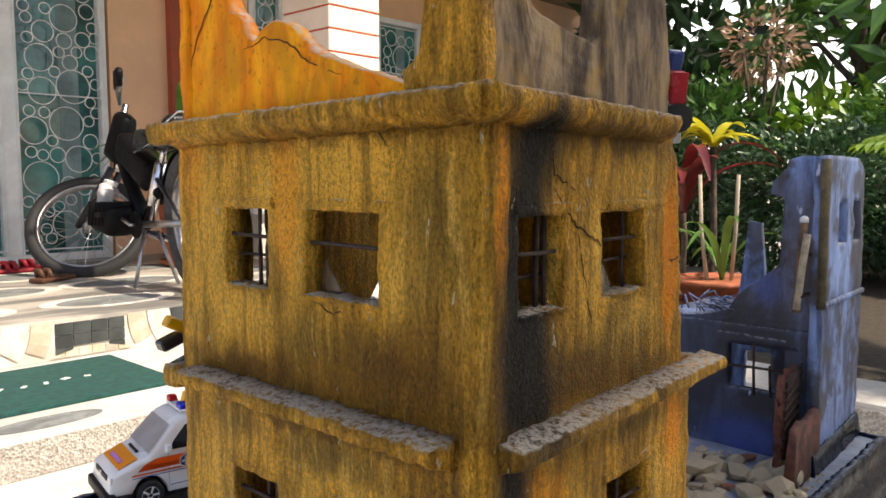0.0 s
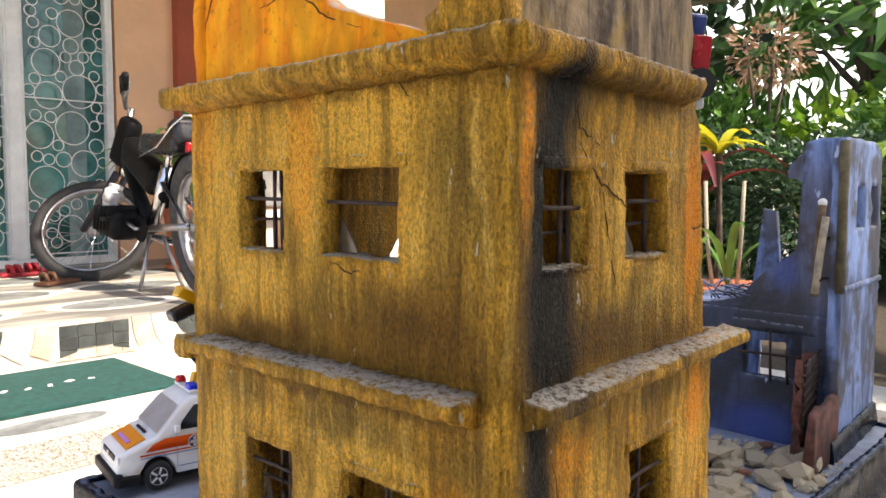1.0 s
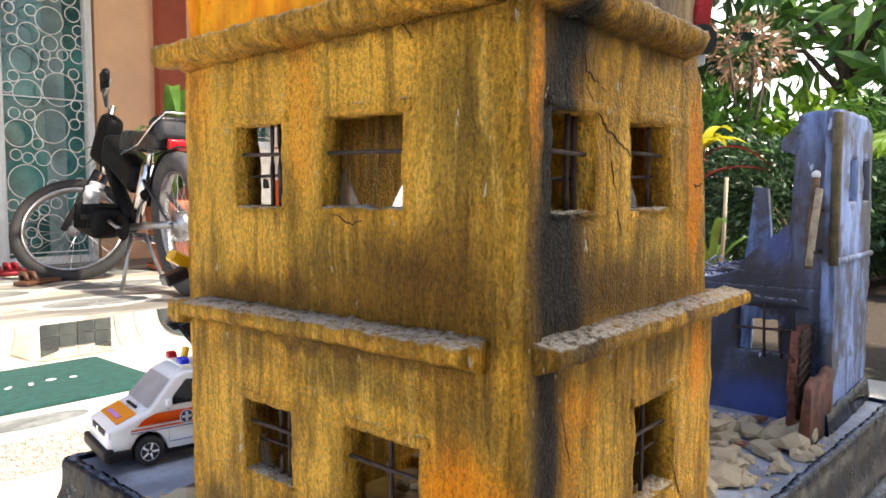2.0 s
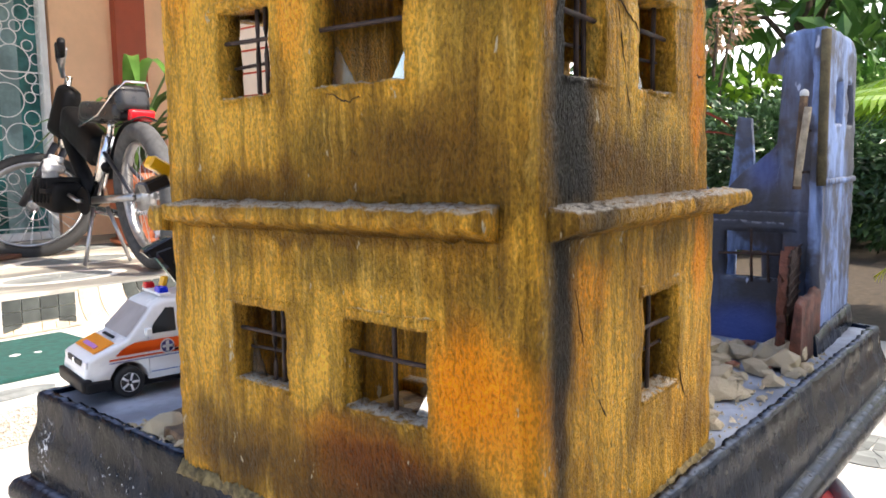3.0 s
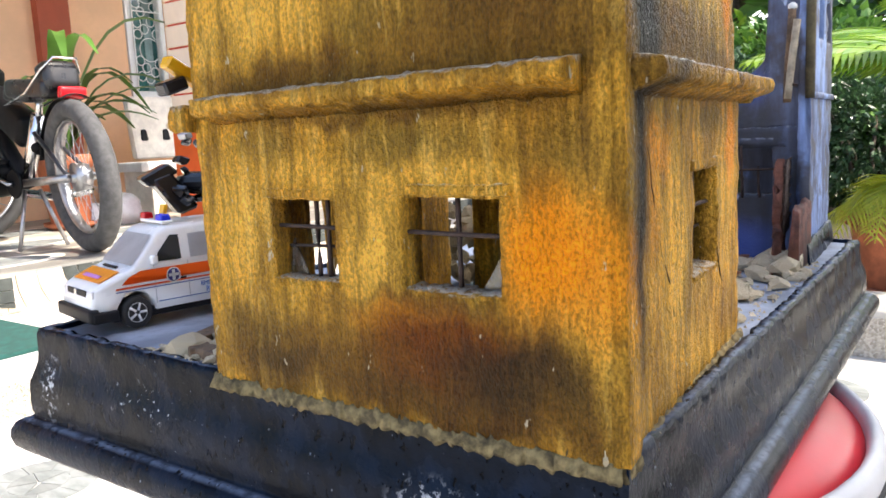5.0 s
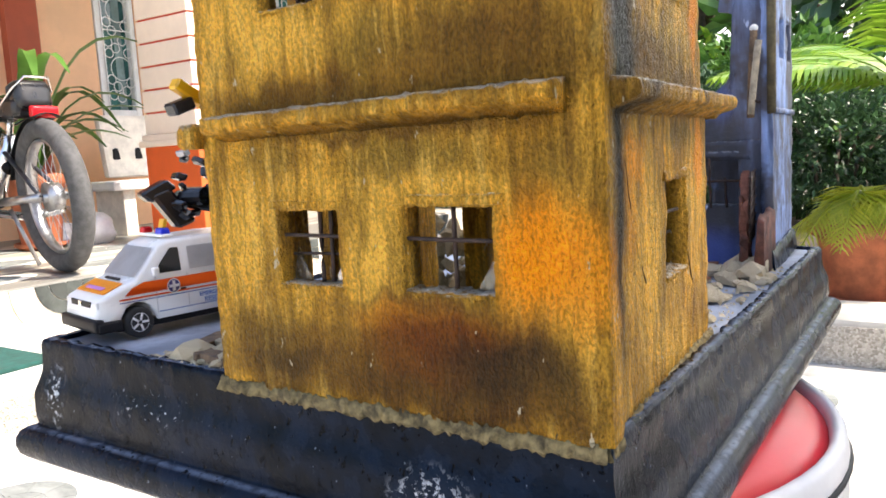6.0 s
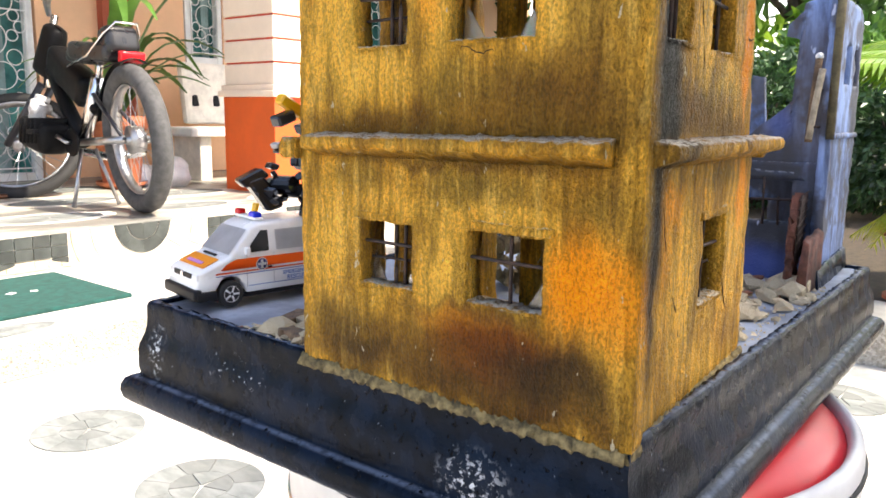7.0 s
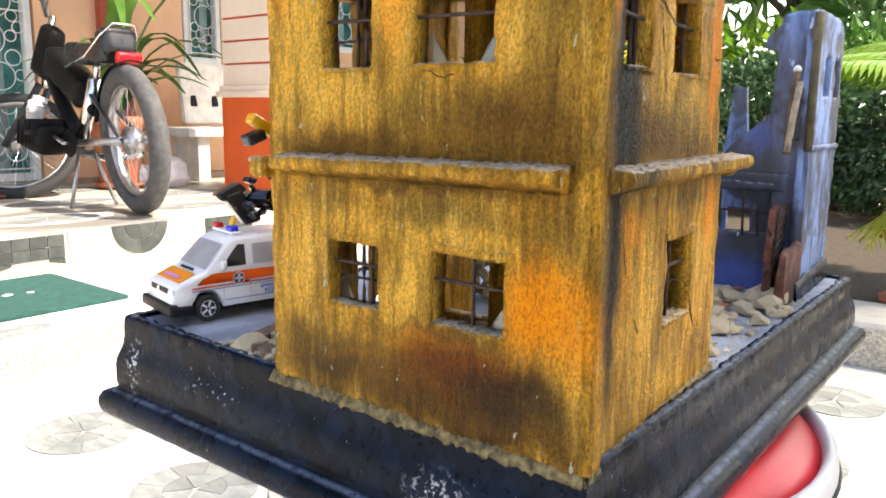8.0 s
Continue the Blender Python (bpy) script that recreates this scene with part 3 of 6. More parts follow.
# ---- the model's support ----
stool = thing("stool", (0.20, 0.135, 0), "round stool with a red vinyl seat, white rim and steel legs", "stool")
SX, SY, SZ = 0.200, 0.135, 0.5365
bm = bmesh.new()
lathe(bm, [(0.001, SZ), (0.075, SZ - 0.0003), (0.132, SZ - 0.0015), (0.156, SZ - 0.005), (0.167, SZ - 0.014), (0.167, SZ - 0.05), (0.001, SZ - 0.05)], 64, (SX, SY, 0))
seat = part("seat", bm, RED_VINYL, stool, "padded red vinyl seat", True)
bm = bmesh.new()
lathe(bm, [(0.160, SZ - 0.060), (0.1675, SZ - 0.012), (0.1695, SZ - 0.008), (0.1725, SZ - 0.0075), (0.1755, SZ - 0.011), (0.1765, SZ - 0.018), (0.1765, SZ - 0.060)], 64, (SX, SY, 0))
rim = part("rim", bm, WHITE_VINYL, stool, "white rim round the seat", True)
bm = bmesh.new()
lathe(bm, [(0.140, SZ - 0.105), (0.140, SZ - 0.055), (0.1775, SZ - 0.061), (0.1785, SZ - 0.066), (0.1685, SZ - 0.105)], 64, (SX, SY, 0))
part("skirt", bm, CHROME, stool, "chromed steel skirt", True)
bm = bmesh.new()
torus(bm, 0.1765, 0.0018, 64, 8, pose(SX, SY, SZ - 0.022))
part("trim_ring", bm, BLACK_PLASTIC, rim, "thin dark trim ring", True)
bm = bmesh.new()
box(bm, (0.022, 0.007, 0.006), (SX + 0.170 * math.cos(-0.35), SY + 0.170 * math.sin(-0.35), SZ - 0.003), (0, 0, 70), 0.002)
part("clip", bm, STEEL, rim)
for a in (45, 135, 225, 315):
    c, s = math.cos(radians(a)), math.sin(radians(a))
    bm = bmesh.new()
    tube(bm, [(SX + 0.14 * c, SY + 0.14 * s, SZ - 0.10), (SX + 0.16 * c, SY + 0.16 * s, 0.25), (SX + 0.185 * c, SY + 0.185 * s, 0.0)], 0.012, 12)
    part("leg", bm, CHROME, stool, "", True)
bm = bmesh.new()
torus(bm, 0.162, 0.008, 48, 8, pose(SX, SY, 0.22))
part("foot_ring", bm, CHROME, stool, "", True)

# ---- the diorama's base ----
BT = 0.592
BX, BY = 0.424, 0.287
RISE = 0.016
diorama_base = thing("diorama_base", (0.2, 0.14, 0.5375), "black painted plaster diorama base with a rounded bottom moulding", "base")
verts, faces = [], []
nx, ny = 90, 60
for j in range(ny + 1):
    for i in range(nx + 1):
        x, y = BX * i / nx, BY * j / ny
        z = BT - 0.0012 + RISE * y + 0.0007 * noise.noise(Vector((x * 60, y * 60, 3)))
        verts.append((x, y, z))
for j in range(ny):
    for i in range(nx):
        a = j * (nx + 1) + i
        faces.append((a, a + 1, a + nx + 2, a + nx + 1))
raw("deck", verts, faces, plain("slate_blue_paint", (0.30, 0.34, 0.42), 0.55, 0, 0.2, 40, 0.3, 0.001), diorama_base, "slate blue painted deck", True)
SIDE = [(-0.004, 0.0), (0.0005, 0.0), (0.0012, -0.002), *[(0.0014 + 0.0021 * (1 + math.tanh((i - 5.5) / 1.7)), -0.002 - 0.0029 * i) for i in range(1, 11)], (0.0056, -0.0345), (0.0050, -0.0368), (0.0056, -0.0382),
        (0.0085, -0.0383), (0.0112, -0.0398), (0.0130, -0.0430), (0.0134, -0.0465), (0.0122, -0.0505), (0.0095, -0.0532), (0.0050, -0.0545), (-0.004, -0.0545)]
CORNERS = [(0, BY, BT), (0, 0, BT), (BX, 0, BT), (BX, BY, BT)]
for n in range(4):
    a, b = Vector(CORNERS[n]), Vector(CORNERS[(n + 1) % 4])
    w, span = (b - a).normalized(), (b - a).length
    out, m, k = Vector((w.y, -w.x, 0)), len(SIDE), round(span / 0.003)
    vs, fs = [], []
    for i in range(k + 1):
        for o, u in SIDE:
            c = a + w * (i / k * (span + 2 * o) - o) + out * o + Vector((0, 0, u))
            c.z += RISE * c.y * (1 + u / 0.0545) + (0.0009 if u > -0.0025 else 0)
            vs.append(wobble(c, 0.0011 if u > -0.003 else 0.0003 if u > -0.036 else 0.0002, 190))
    for i in range(k):
        for j in range(m):
            e, g = i * m + j, i * m + (j + 1) % m
            fs.append((e, g, g + m, e + m))
    raw("side", vs, fs, BLACK, diorama_base, "", True)
bm = bmesh.new()
box(bm, (BX - 0.006, BY - 0.006, 0.050), (BX / 2, BY / 2, BT - 0.0292))
part("core", bm, BLACK, diorama_base)

# ---- the ochre tower ----
tower = thing("ruined_tower", (0.07, 0.08, BT), "ruined yellow ochre model tower with sooty stains and broken windows", "model building")
RW = 3.5
TL, TR = 0.157, 0.144
Z1, Z2, Z3 = 0.687, 0.784, 0.792
lower_l = [(TL - 0.121, TL - 0.094, 0.633, 0.6595), (TL - 0.0665, TL - 0.034, 0.633, 0.6605)]
upper_l = [(TL - 0.1235, TL - 0.097, 0.728, 0.7565), (TL - 0.076, TL - 0.040, 0.7285, 0.7565)]
lower_r = [(0.0735, 0.1055, 0.6275, 0.6625)]
upper_r = [(0.019, 0.0468, 0.7275, 0.756), (0.0735, 0.1085, 0.7275, 0.756)]
lean = steps([(BT, 0.144), (0.689, 0.143), (0.6905, 0.1345), (0.73, 0.130), (0.765, 0.127), (0.79, 0.118)])
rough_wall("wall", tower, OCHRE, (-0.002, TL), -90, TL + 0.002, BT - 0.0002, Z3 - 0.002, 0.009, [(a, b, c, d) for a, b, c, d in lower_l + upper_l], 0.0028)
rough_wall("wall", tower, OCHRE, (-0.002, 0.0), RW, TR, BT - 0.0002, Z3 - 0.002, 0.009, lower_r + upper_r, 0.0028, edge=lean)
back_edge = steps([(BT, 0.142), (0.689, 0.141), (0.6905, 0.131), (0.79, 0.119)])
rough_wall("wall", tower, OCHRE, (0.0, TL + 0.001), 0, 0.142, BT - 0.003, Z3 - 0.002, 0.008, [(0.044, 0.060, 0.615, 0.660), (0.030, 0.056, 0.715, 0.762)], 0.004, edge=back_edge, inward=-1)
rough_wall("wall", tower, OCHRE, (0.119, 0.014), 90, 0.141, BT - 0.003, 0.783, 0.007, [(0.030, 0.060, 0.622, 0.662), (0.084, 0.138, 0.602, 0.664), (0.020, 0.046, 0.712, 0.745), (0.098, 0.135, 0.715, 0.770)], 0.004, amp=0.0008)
for z in (BT + 0.002, 0.686, 0.783):
    bm = bmesh.new()
    box(bm, (0.112 if z > 0.7 else 0.124, 0.138, 0.005), (0.064 if z < 0.7 else 0.060, 0.079, z))
    part("floor_slab", bm, SOOT, tower)
# interior partition and column
bm = bmesh.new()
box(bm, (0.010, 0.010, 0.085), (0.060, 0.075, 0.6395), (0, 0, 8), 0.001)
part("column", bm, OCHRE, tower)
bm = bmesh.new()
box(bm, (0.010, 0.010, 0.092), (0.052, 0.085, 0.7345), (0, 0, 8), 0.001)
part("column", bm, OCHRE, tower)

LEDGE = [(0, 0.0012), (0.0045, 0.0006), (0.0092, 0.0), (0.0104, -0.0006), (0.0107, -0.0022), (0.0105, -0.0044), (0.0092, -0.0054), (0.0050, -0.0066), (0, -0.0088)]
rough_beam("ledge", tower, OCHRE, (-0.002, 0.146, 0.6935), (-0.002, 0.0085, 0.6945), LEDGE, 0.0013, 0.0008, 300)
rough_beam("ledge", tower, OCHRE, (0.003, 0.0005, 0.694), (0.153, 0.0093, 0.694), LEDGE, 0.0013, 0.0008, 300)
rough_beam("ledge", tower, OCHRE, (0.146, 0.157, 0.692), (-0.006, 0.157, 0.692), rounded(0.010, 0.009, 0.35), 0.0025, 0.0009)
rough_beam("ledge", tower, OCHRE, (0.144, 0.006, 0.694), (0.144, 0.155, 0.692), rounded(0.008, 0.009, 0.35), 0.003, 0.0009)
CORNICE = [(0, 0.0006), (0.0045, 0.0004), (0.0078, -0.0004), (0.0086, -0.0024), (0.0080, -0.0058), (0.0060, -0.0078), (0.0030, -0.0090), (0, -0.0098)]
rough_beam("cornice", tower, OCHRE, (-0.002, 0.1575, 0.7885), (-0.002, -0.0035, 0.7905), CORNICE, 0.0016, 0.0009, 300)
rough_beam("cornice", tower, OCHRE, (-0.006, -0.001, 0.7905), (0.1055, 0.0063, 0.7895), CORNICE, 0.0016, 0.0009, 300)
rough_beam("cornice", tower, OCHRE, (0.122, 0.157, 0.7885), (-0.010, 0.157, 0.7885), rounded(0.010, 0.008, 0.35), 0.0025, 0.001)

crest_l = steps([(0, 0.852), (0.026, 0.85), (0.034, 0.828), (0.040, 0.8255), (0.046, 0.8165), (0.050, 0.8140), (0.056, 0.8175), (0.064, 0.8205), (0.070, 0.8185),
                 (0.082, 0.8085), (0.094, 0.8035), (0.108, 0.7995), (0.120, 0.7955), (0.126, 0.794), (0.134, 0.7925)])
rough_wall("parapet", tower, ORANGE, (0.0005, 0.157), -90, 0.134, 0.7885, 0.85, 0.007, (), 0.0025, top=crest_l, label="orange broken parapet")
bm = bmesh.new()
bmesh.ops.create_icosphere(bm, subdivisions=2, radius=0.009)
for v in bm.verts:
    v.co = wobble(v.co, 0.003, 120) + Vector((0.004, 0.0215, 0.7955))
part("rubble_lump", bm, OCHRE, tower, "", True)
crest_r = steps([(0, 0.856), (0.014, 0.856), (0.017, 0.842), (0.0205, 0.820), (0.022, 0.815), (0.035, 0.8120), (0.050, 0.8095), (0.058, 0.8090), (0.0625, 0.8095), (0.064, 0.83), (0.068, 0.85),
                 (0.092, 0.852), (0.104, 0.846), (0.109, 0.835), (0.114, 0.818), (0.1175, 0.8)])
rough_wall("parapet", tower, SOOT, (-0.0005, 0.0007), RW, 0.1155, 0.7885, 0.856, 0.008, (), 0.0025, top=crest_r, label="scorched grey parapet with two posts")
crest_c = steps([(0, 0.856), (0.013, 0.856), (0.016, 0.82), (0.019, 0.80)])
rough_wall("parapet_post", tower, OCHRE, (-0.0055, 0.019), -90, 0.0200, 0.789, 0.857, 0.0075, (), 0.0025, top=lambda s: crest_c(0.019 - s))
crest_b = steps([(0, 0.852), (0.018, 0.846), (0.03, 0.815), (0.06, 0.805), (0.12, 0.80)])
rough_wall("parapet", tower, ORANGE, (0.0, 0.1565), 0, 0.12, 0.787, 0.85, 0.007, (), 0.004, top=crest_b, inward=-1)


def rod(name, parent, p0, p1, r, mat, bend=0.0, label=""):
    bm = bmesh.new()
    a, b = Vector(p0), Vector(p1)
    mid = (a + b) / 2 + Vector((bend, bend, bend * 0.5))
    tube(bm, [a, a.lerp(b, 0.25) + (mid - (a + b) / 2) * 0.7, mid, a.lerp(b, 0.75) + (mid - (a + b) / 2) * 0.7, b], r, 6)
    return part(name, bm, mat, parent, label, True)


def place_l(s, z, deep):
    return (-0.002 + deep, TL - s, z)


def place_r(s, z, deep):
    a = radians(RW)
    return (-0.002 + s * math.cos(a) - deep * math.sin(a), s * math.sin(a) + deep * math.cos(a), z)


rnd = random.Random(5)
for holes, put in ((lower_l + upper_l, place_l), (lower_r + upper_r, place_r)):
    for n, (a, b, c, d) in enumerate(holes):
        w, h = b - a, d - c
        zb = c + h * (0.62 if n % 2 else 0.66)
        rod("window_bar", tower, put(a - 0.002, zb, 0.003), put(b + 0.002, zb - 0.0005, 0.0036), 0.00075, RUST, rnd.uniform(-0.0004, 0.0004))
        if n not in (1, 3) or put is place_r:
            rod("window_bar", tower, put(a - 0.002, zb - h * 0.28, 0.0065), put(b + 0.002, zb - h * 0.26, 0.0065), 0.0006, RUST, 0.0003)
        for f in ((0.55, 0.72) if w < 0.03 else () if n == 3 else (0.5,)):
            rod("window_bar", tower, put(a + w * f, c - 0.001, 0.0052), put(a + w * (f + rnd.uniform(-0.04, 0.04)), d + 0.001, 0.0048), 0.0008, RUST, rnd.uniform(-0.0006, 0.0006))
        # broken panes left in the frame
        for tri in (((0.02, 0), (0.34, 0), (0.10, 0.42)), ((0.98, 0), (0.70, 0.0), (0.98, 0.46))):
            if rnd.random() < 0.2:
                continue
            bm = bmesh.new()
            q = [Vector(put(a + w * u, c + h * v * rnd.uniform(0.8, 1.2), 0.0058)) for u, v in tri]
            off = Vector(put(0, 0, 0.0004)) - Vector(put(0, 0, 0))
            f1 = [bm.verts.new(p) for p in q]
            f2 = [bm.verts.new(p + off) for p in q]
            bm.faces.new(f1)
            bm.faces.new(f2[::-1])
            for i in range(3):
                bm.faces.new((f1[i], f2[i], f2[(i + 1) % 3], f1[(i + 1) % 3]))
            part("glass_shard", bm, SHARD, tower, "broken pane of dirty glass")
        # raised lintel strip and dusty sill
        p0, p1 = put(a - 0.004, d + 0.0042, 0.001), put(b + 0.004, d + 0.0042, 0.001)
        rough_beam("lintel", tower, OCHRE, p0, p1, [(0, 0), (0.0004, -0.0002), (0.0016, -0.0012), (0.0017, -0.0035), (0, -0.0042)], 0.002, 0.0004)
        p0, p1 = put(a - 0.001, c + 0.0006, 0.004), put(b + 0.001, c + 0.0006, 0.004)
        rough_beam("sill", tower, OCHRE, p0, p1, [(-0.004, 0.0002), (0.0030, 0.0), (0.0044, -0.0005), (0.0044, -0.0016), (-0.004, -0.0016)], 0.0012, 0.0008, 420, "dusty chipped sill")


def crack(points, put, deep=0.0):
    """A ragged crack in the plaster, as a thin dark sliver that lies in it."""
    rn = random.Random(len(points) * 7 + int(points[0][1] * 1e4))
    path = []
    for (a, b), (c, d) in zip(points, points[1:]):
        for i in range(6):
            t = i / 6
            path.append((a + (c - a) * t + rn.uniform(-0.0006, 0.0006), b + (d - b) * t + rn.uniform(-0.0006, 0.0006)))
    path.append(points[-1])
    bm = bmesh.new()
    tube(bm, [put(s, z, deep) for s, z in path], [0.00008 + 0.00019 * math.sin(math.pi * (i + 0.5) / len(path)) for i in range(len(path))], 5)
    part("crack", bm, CRACK, tower)


crack([(0.034, 0.780), (0.036, 0.768), (0.046, 0.764), (0.052, 0.762)], place_r)
crack([(0.035, 0.764), (0.044, 0.756), (0.050, 0.752), (0.060, 0.748), (0.068, 0.744)], place_r)
crack([(0.050, 0.750), (0.054, 0.738), (0.0565, 0.728), (0.060, 0.720)], place_r)
crack([(0.024, 0.672), (0.030, 0.652), (0.036, 0.641), (0.046, 0.630), (0.050, 0.618), (0.058, 0.612)], place_r)
crack([(0.113, 0.738), (0.122, 0.736), (0.130, 0.737)], place_r)
crack([(0.106, 0.634), (0.112, 0.622), (0.118, 0.616)], place_r)
crack([(0.086, 0.727), (0.094, 0.724), (0.104, 0.7255)], place_l)
crack([(0.006, 0.808), (0.014, 0.822), (0.024, 0.834), (0.032, 0.846)], place_l, 0.0024)
crack([(0.044, 0.812), (0.058, 0.815), (0.070, 0.812), (0.082, 0.804), (0.098, 0.799)], place_l, 0.0024)
crack([(0.112, 0.790), (0.116, 0.781), (0.122, 0.776)], place_l)

# rough mortar along the foot of the tower
MOSSY = stone_mix("mossy_mortar", (0.045, 0.032, 0.012), (0.27, 0.205, 0.090), 260)
rough_beam("mortar_bead", tower, MOSSY, (-0.0014, 0.16, BT + 0.0035), (-0.0014, 0.0, BT + 0.0015), [(0, -0.001), (0.0012, -0.0026), (0.0020, -0.0056), (0.001, -0.0068), (-0.003, -0.004)], 0.0010, 0.0015, 420)
rough_beam("mortar_bead", tower, MOSSY, (-0.002, 0.0, BT + 0.001), (0.146, 0.009, BT + 0.002), [(0, 0), (0.0014, -0.0014), (0.0022, -0.0045), (0.001, -0.006), (-0.003, -0.004)], 0.0012, 0.0014, 520)

# ---- the blue ruin ----
ruin = thing("blue_ruin", (0.38, 0.06, BT), "ruined blue model building with broken walls and peeling paint", "model building")
rough_wall("wall", ruin, BLUE, (0.331, 0.016), 2, 0.092, BT - 0.003, 0.781, 0.007, [(0.030, 0.050, 0.727, 0.753), (0.066, 0.083, 0.727, 0.753)], 0.003,
           top=None, edge=steps([(0.592, 0.094), (0.70, 0.093), (0.772, 0.088), (0.781, 0.075)]))
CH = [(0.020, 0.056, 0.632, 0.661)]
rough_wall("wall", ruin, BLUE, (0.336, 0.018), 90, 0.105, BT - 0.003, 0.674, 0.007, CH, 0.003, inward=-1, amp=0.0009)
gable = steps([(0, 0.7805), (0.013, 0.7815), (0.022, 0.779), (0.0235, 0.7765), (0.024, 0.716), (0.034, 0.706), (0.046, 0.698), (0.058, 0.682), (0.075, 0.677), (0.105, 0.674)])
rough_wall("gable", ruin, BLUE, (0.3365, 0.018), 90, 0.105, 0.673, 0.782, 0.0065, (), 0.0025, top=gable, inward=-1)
bm = bmesh.new()
prism(bm, [(0.036, 0.7765), (0.0475, 0.7655), (0.0485, 0.758), (0.0415, 0.7565), (0.036, 0.752)], 0, 0.006)
bmesh.ops.transform(bm, matrix=Matrix(((0, -1, 0, 0.343), (1, 0, 0, 0.002), (0, 0, 1, 0), (0, 0, 0, 1))), verts=bm.verts)
part("gable_tip", bm, BLUE, ruin)
back_top = steps([(0, 0.69), (0.058, 0.676), (0.062, 0.682), (0.0655, 0.735), (0.077, 0.737), (0.0785, 0.68), (0.105, 0.668)])
rough_wall("wall", ruin, BLUE, (0.417, 0.020), 90, 0.105, 0.66, 0.737, 0.006, (), 0.003, top=back_top, inward=-1)
rough_wall("wall", ruin, BLUE, (0.417, 0.020), 90, 0.105, BT - 0.003, 0.6605, 0.006, [(0.014, 0.032, 0.622, 0.655), (0.055, 0.075, 0.606, 0.640)], 0.003, inward=-1)
bm = bmesh.new()
box(bm, (0.078, 0.098, 0.005), (0.379, 0.072, 0.673), (2, -1, 0))
part("floor_slab", bm, BLUE, ruin)
rough_beam("string_course", ruin, BLUE, (0.331, 0.0155, 0.694), (0.424, 0.0190, 0.694), [(0, 0), (0.0018, -0.0008), (0.0018, -0.0035), (0, -0.004)], 0.003, 0.0004)
rough_beam("plinth", ruin, BLACK, (0.318, 0.0155, 0.604), (0.423, 0.0190, 0.607), [(0, 0), (0.002, -0.001), (0.004, -0.014), (0, -0.016)], 0.003, 0.0007)
rough_beam("hood", ruin, BLUE, (0.335, 0.082, 0.6655), (0.335, 0.030, 0.664), [(-0.001, 0.003), (-0.012, 0.0), (-0.013, -0.003), (-0.001, -0.0025)], 0.003, 0.0007)
# the hood and rods of the window in the cross wall
for p0, p1 in (((0.333, 0.055, 0.63), (0.333, 0.056, 0.663)), ((0.333, 0.036, 0.648), (0.333, 0.076, 0.647)), ((0.334, 0.045, 0.63), (0.334, 0.046, 0.650))):
    rod("window_bar", ruin, p0, p1, 0.0009, RUST, 0.0003)
rod("timber_post", ruin, (0.331, 0.0165, 0.690), (0.330, 0.0165, 0.779), 0.0028, plain("olive_timber", (0.13, 0.105, 0.055), 0.8, 0, 0.3, 120))
rough_beam("broken_edge", ruin, REDSLAB, (0.282, 0.0150, 0.628), (0.333, 0.0165, 0.631), [(-0.001, 0.0), (0.0022, -0.002), (0.0025, -0.037), (-0.004, -0.037)], 0.003, 0.0012)
for i in range(9):
    rod("mesh_wire", ruin, (0.296 + i * 0.0044, 0.0225 + 0.0006 * i, 0.612), (0.299 + i * 0.0044, 0.0225 + 0.0006 * i, 0.655 - 0.0012 * (i % 3)), 0.0007, RUST, 0.0006)
for i in range(7):
    rod("mesh_wire", ruin, (0.293, 0.0222, 0.618 + i * 0.0056), (0.334, 0.0268, 0.621 + i * 0.0056), 0.0007, RUST, 0.0006)
bm = bmesh.new()
verts, faces = [], []
for i in range(13):
    for j in range(13):
        p = Vector((0.296 + i * 0.0031, 0.0245 + 0.0004 * i, 0.594 + j * 0.005 * (0.8 + 0.2 * math.sin(i * 1.3))))
        verts.append(wobble(p, 0.002, 260))
for i in range(12):
    for j in range(12):
        a = i * 13 + j
        faces.append((a, a + 13, a + 14, a + 1))
bm.free()
crumble = raw("crumbling_core", verts, faces, REDSLAB, ruin, "crumbling brown wall core")
sol = crumble.modifiers.new("thick", "SOLIDIFY")
sol.thickness = 0.004

timber = tagged(rod("leaning_timber", None, (0.3235, 0.0255, 0.742), (0.3225, 0.0275, 0.688), 0.0024, WOODY, 0.0003), "weathered brown timber leaning on a blue wall", "timber", "leaning timbers")
timber2 = tagged(rod("leaning_timber", None, (0.3175, 0.0215, 0.735), (0.3190, 0.0265, 0.690), 0.0021, PALEWOOD, 0.0003), "pale stripped timber leaning on a blue wall", "timber", "leaning timbers")
bm = bmesh.new()
bmesh.ops.create_icosphere(bm, subdivisions=2, radius=0.0027)
bmesh.ops.translate(bm, vec=(0.3236, 0.0255, 0.743), verts=bm.verts)
part("cap", bm, WHITE_PAINT, timber, "white paint blob", True)
# ties that hold the timbers to the wall
for z in (0.698, 0.722):
    rod("wire_tie", timber, (0.3235, 0.0262, z), (0.338, 0.0262, z), 0.0008, RUST)
    rod("wire_tie", timber2, (0.3183, 0.024, z), (0.338, 0.024, z), 0.0008, RUST)

# wire tangle on the upper floor of the ruin
bm = bmesh.new()
rn = random.Random(8)
for i in range(26):
    p = Vector((0.345 + rn.uniform(0, 0.05), 0.085 + rn.uniform(-0.02, 0.03), 0.6775))
    tube(bm, [p, p + Vector((rn.uniform(-0.01, 0.01), rn.uniform(-0.012, 0.012), rn.uniform(0.002, 0.012))), p + Vector((rn.uniform(-0.02, 0.02), rn.uniform(-0.02, 0.02), rn.uniform(0.0, 0.006)))], 0.0006, 5)
tagged(part("wire_tangle", bm, BLUE, None, "", True), "tangle of bent wires on the broken upper floor", "wire", kind="stuff")

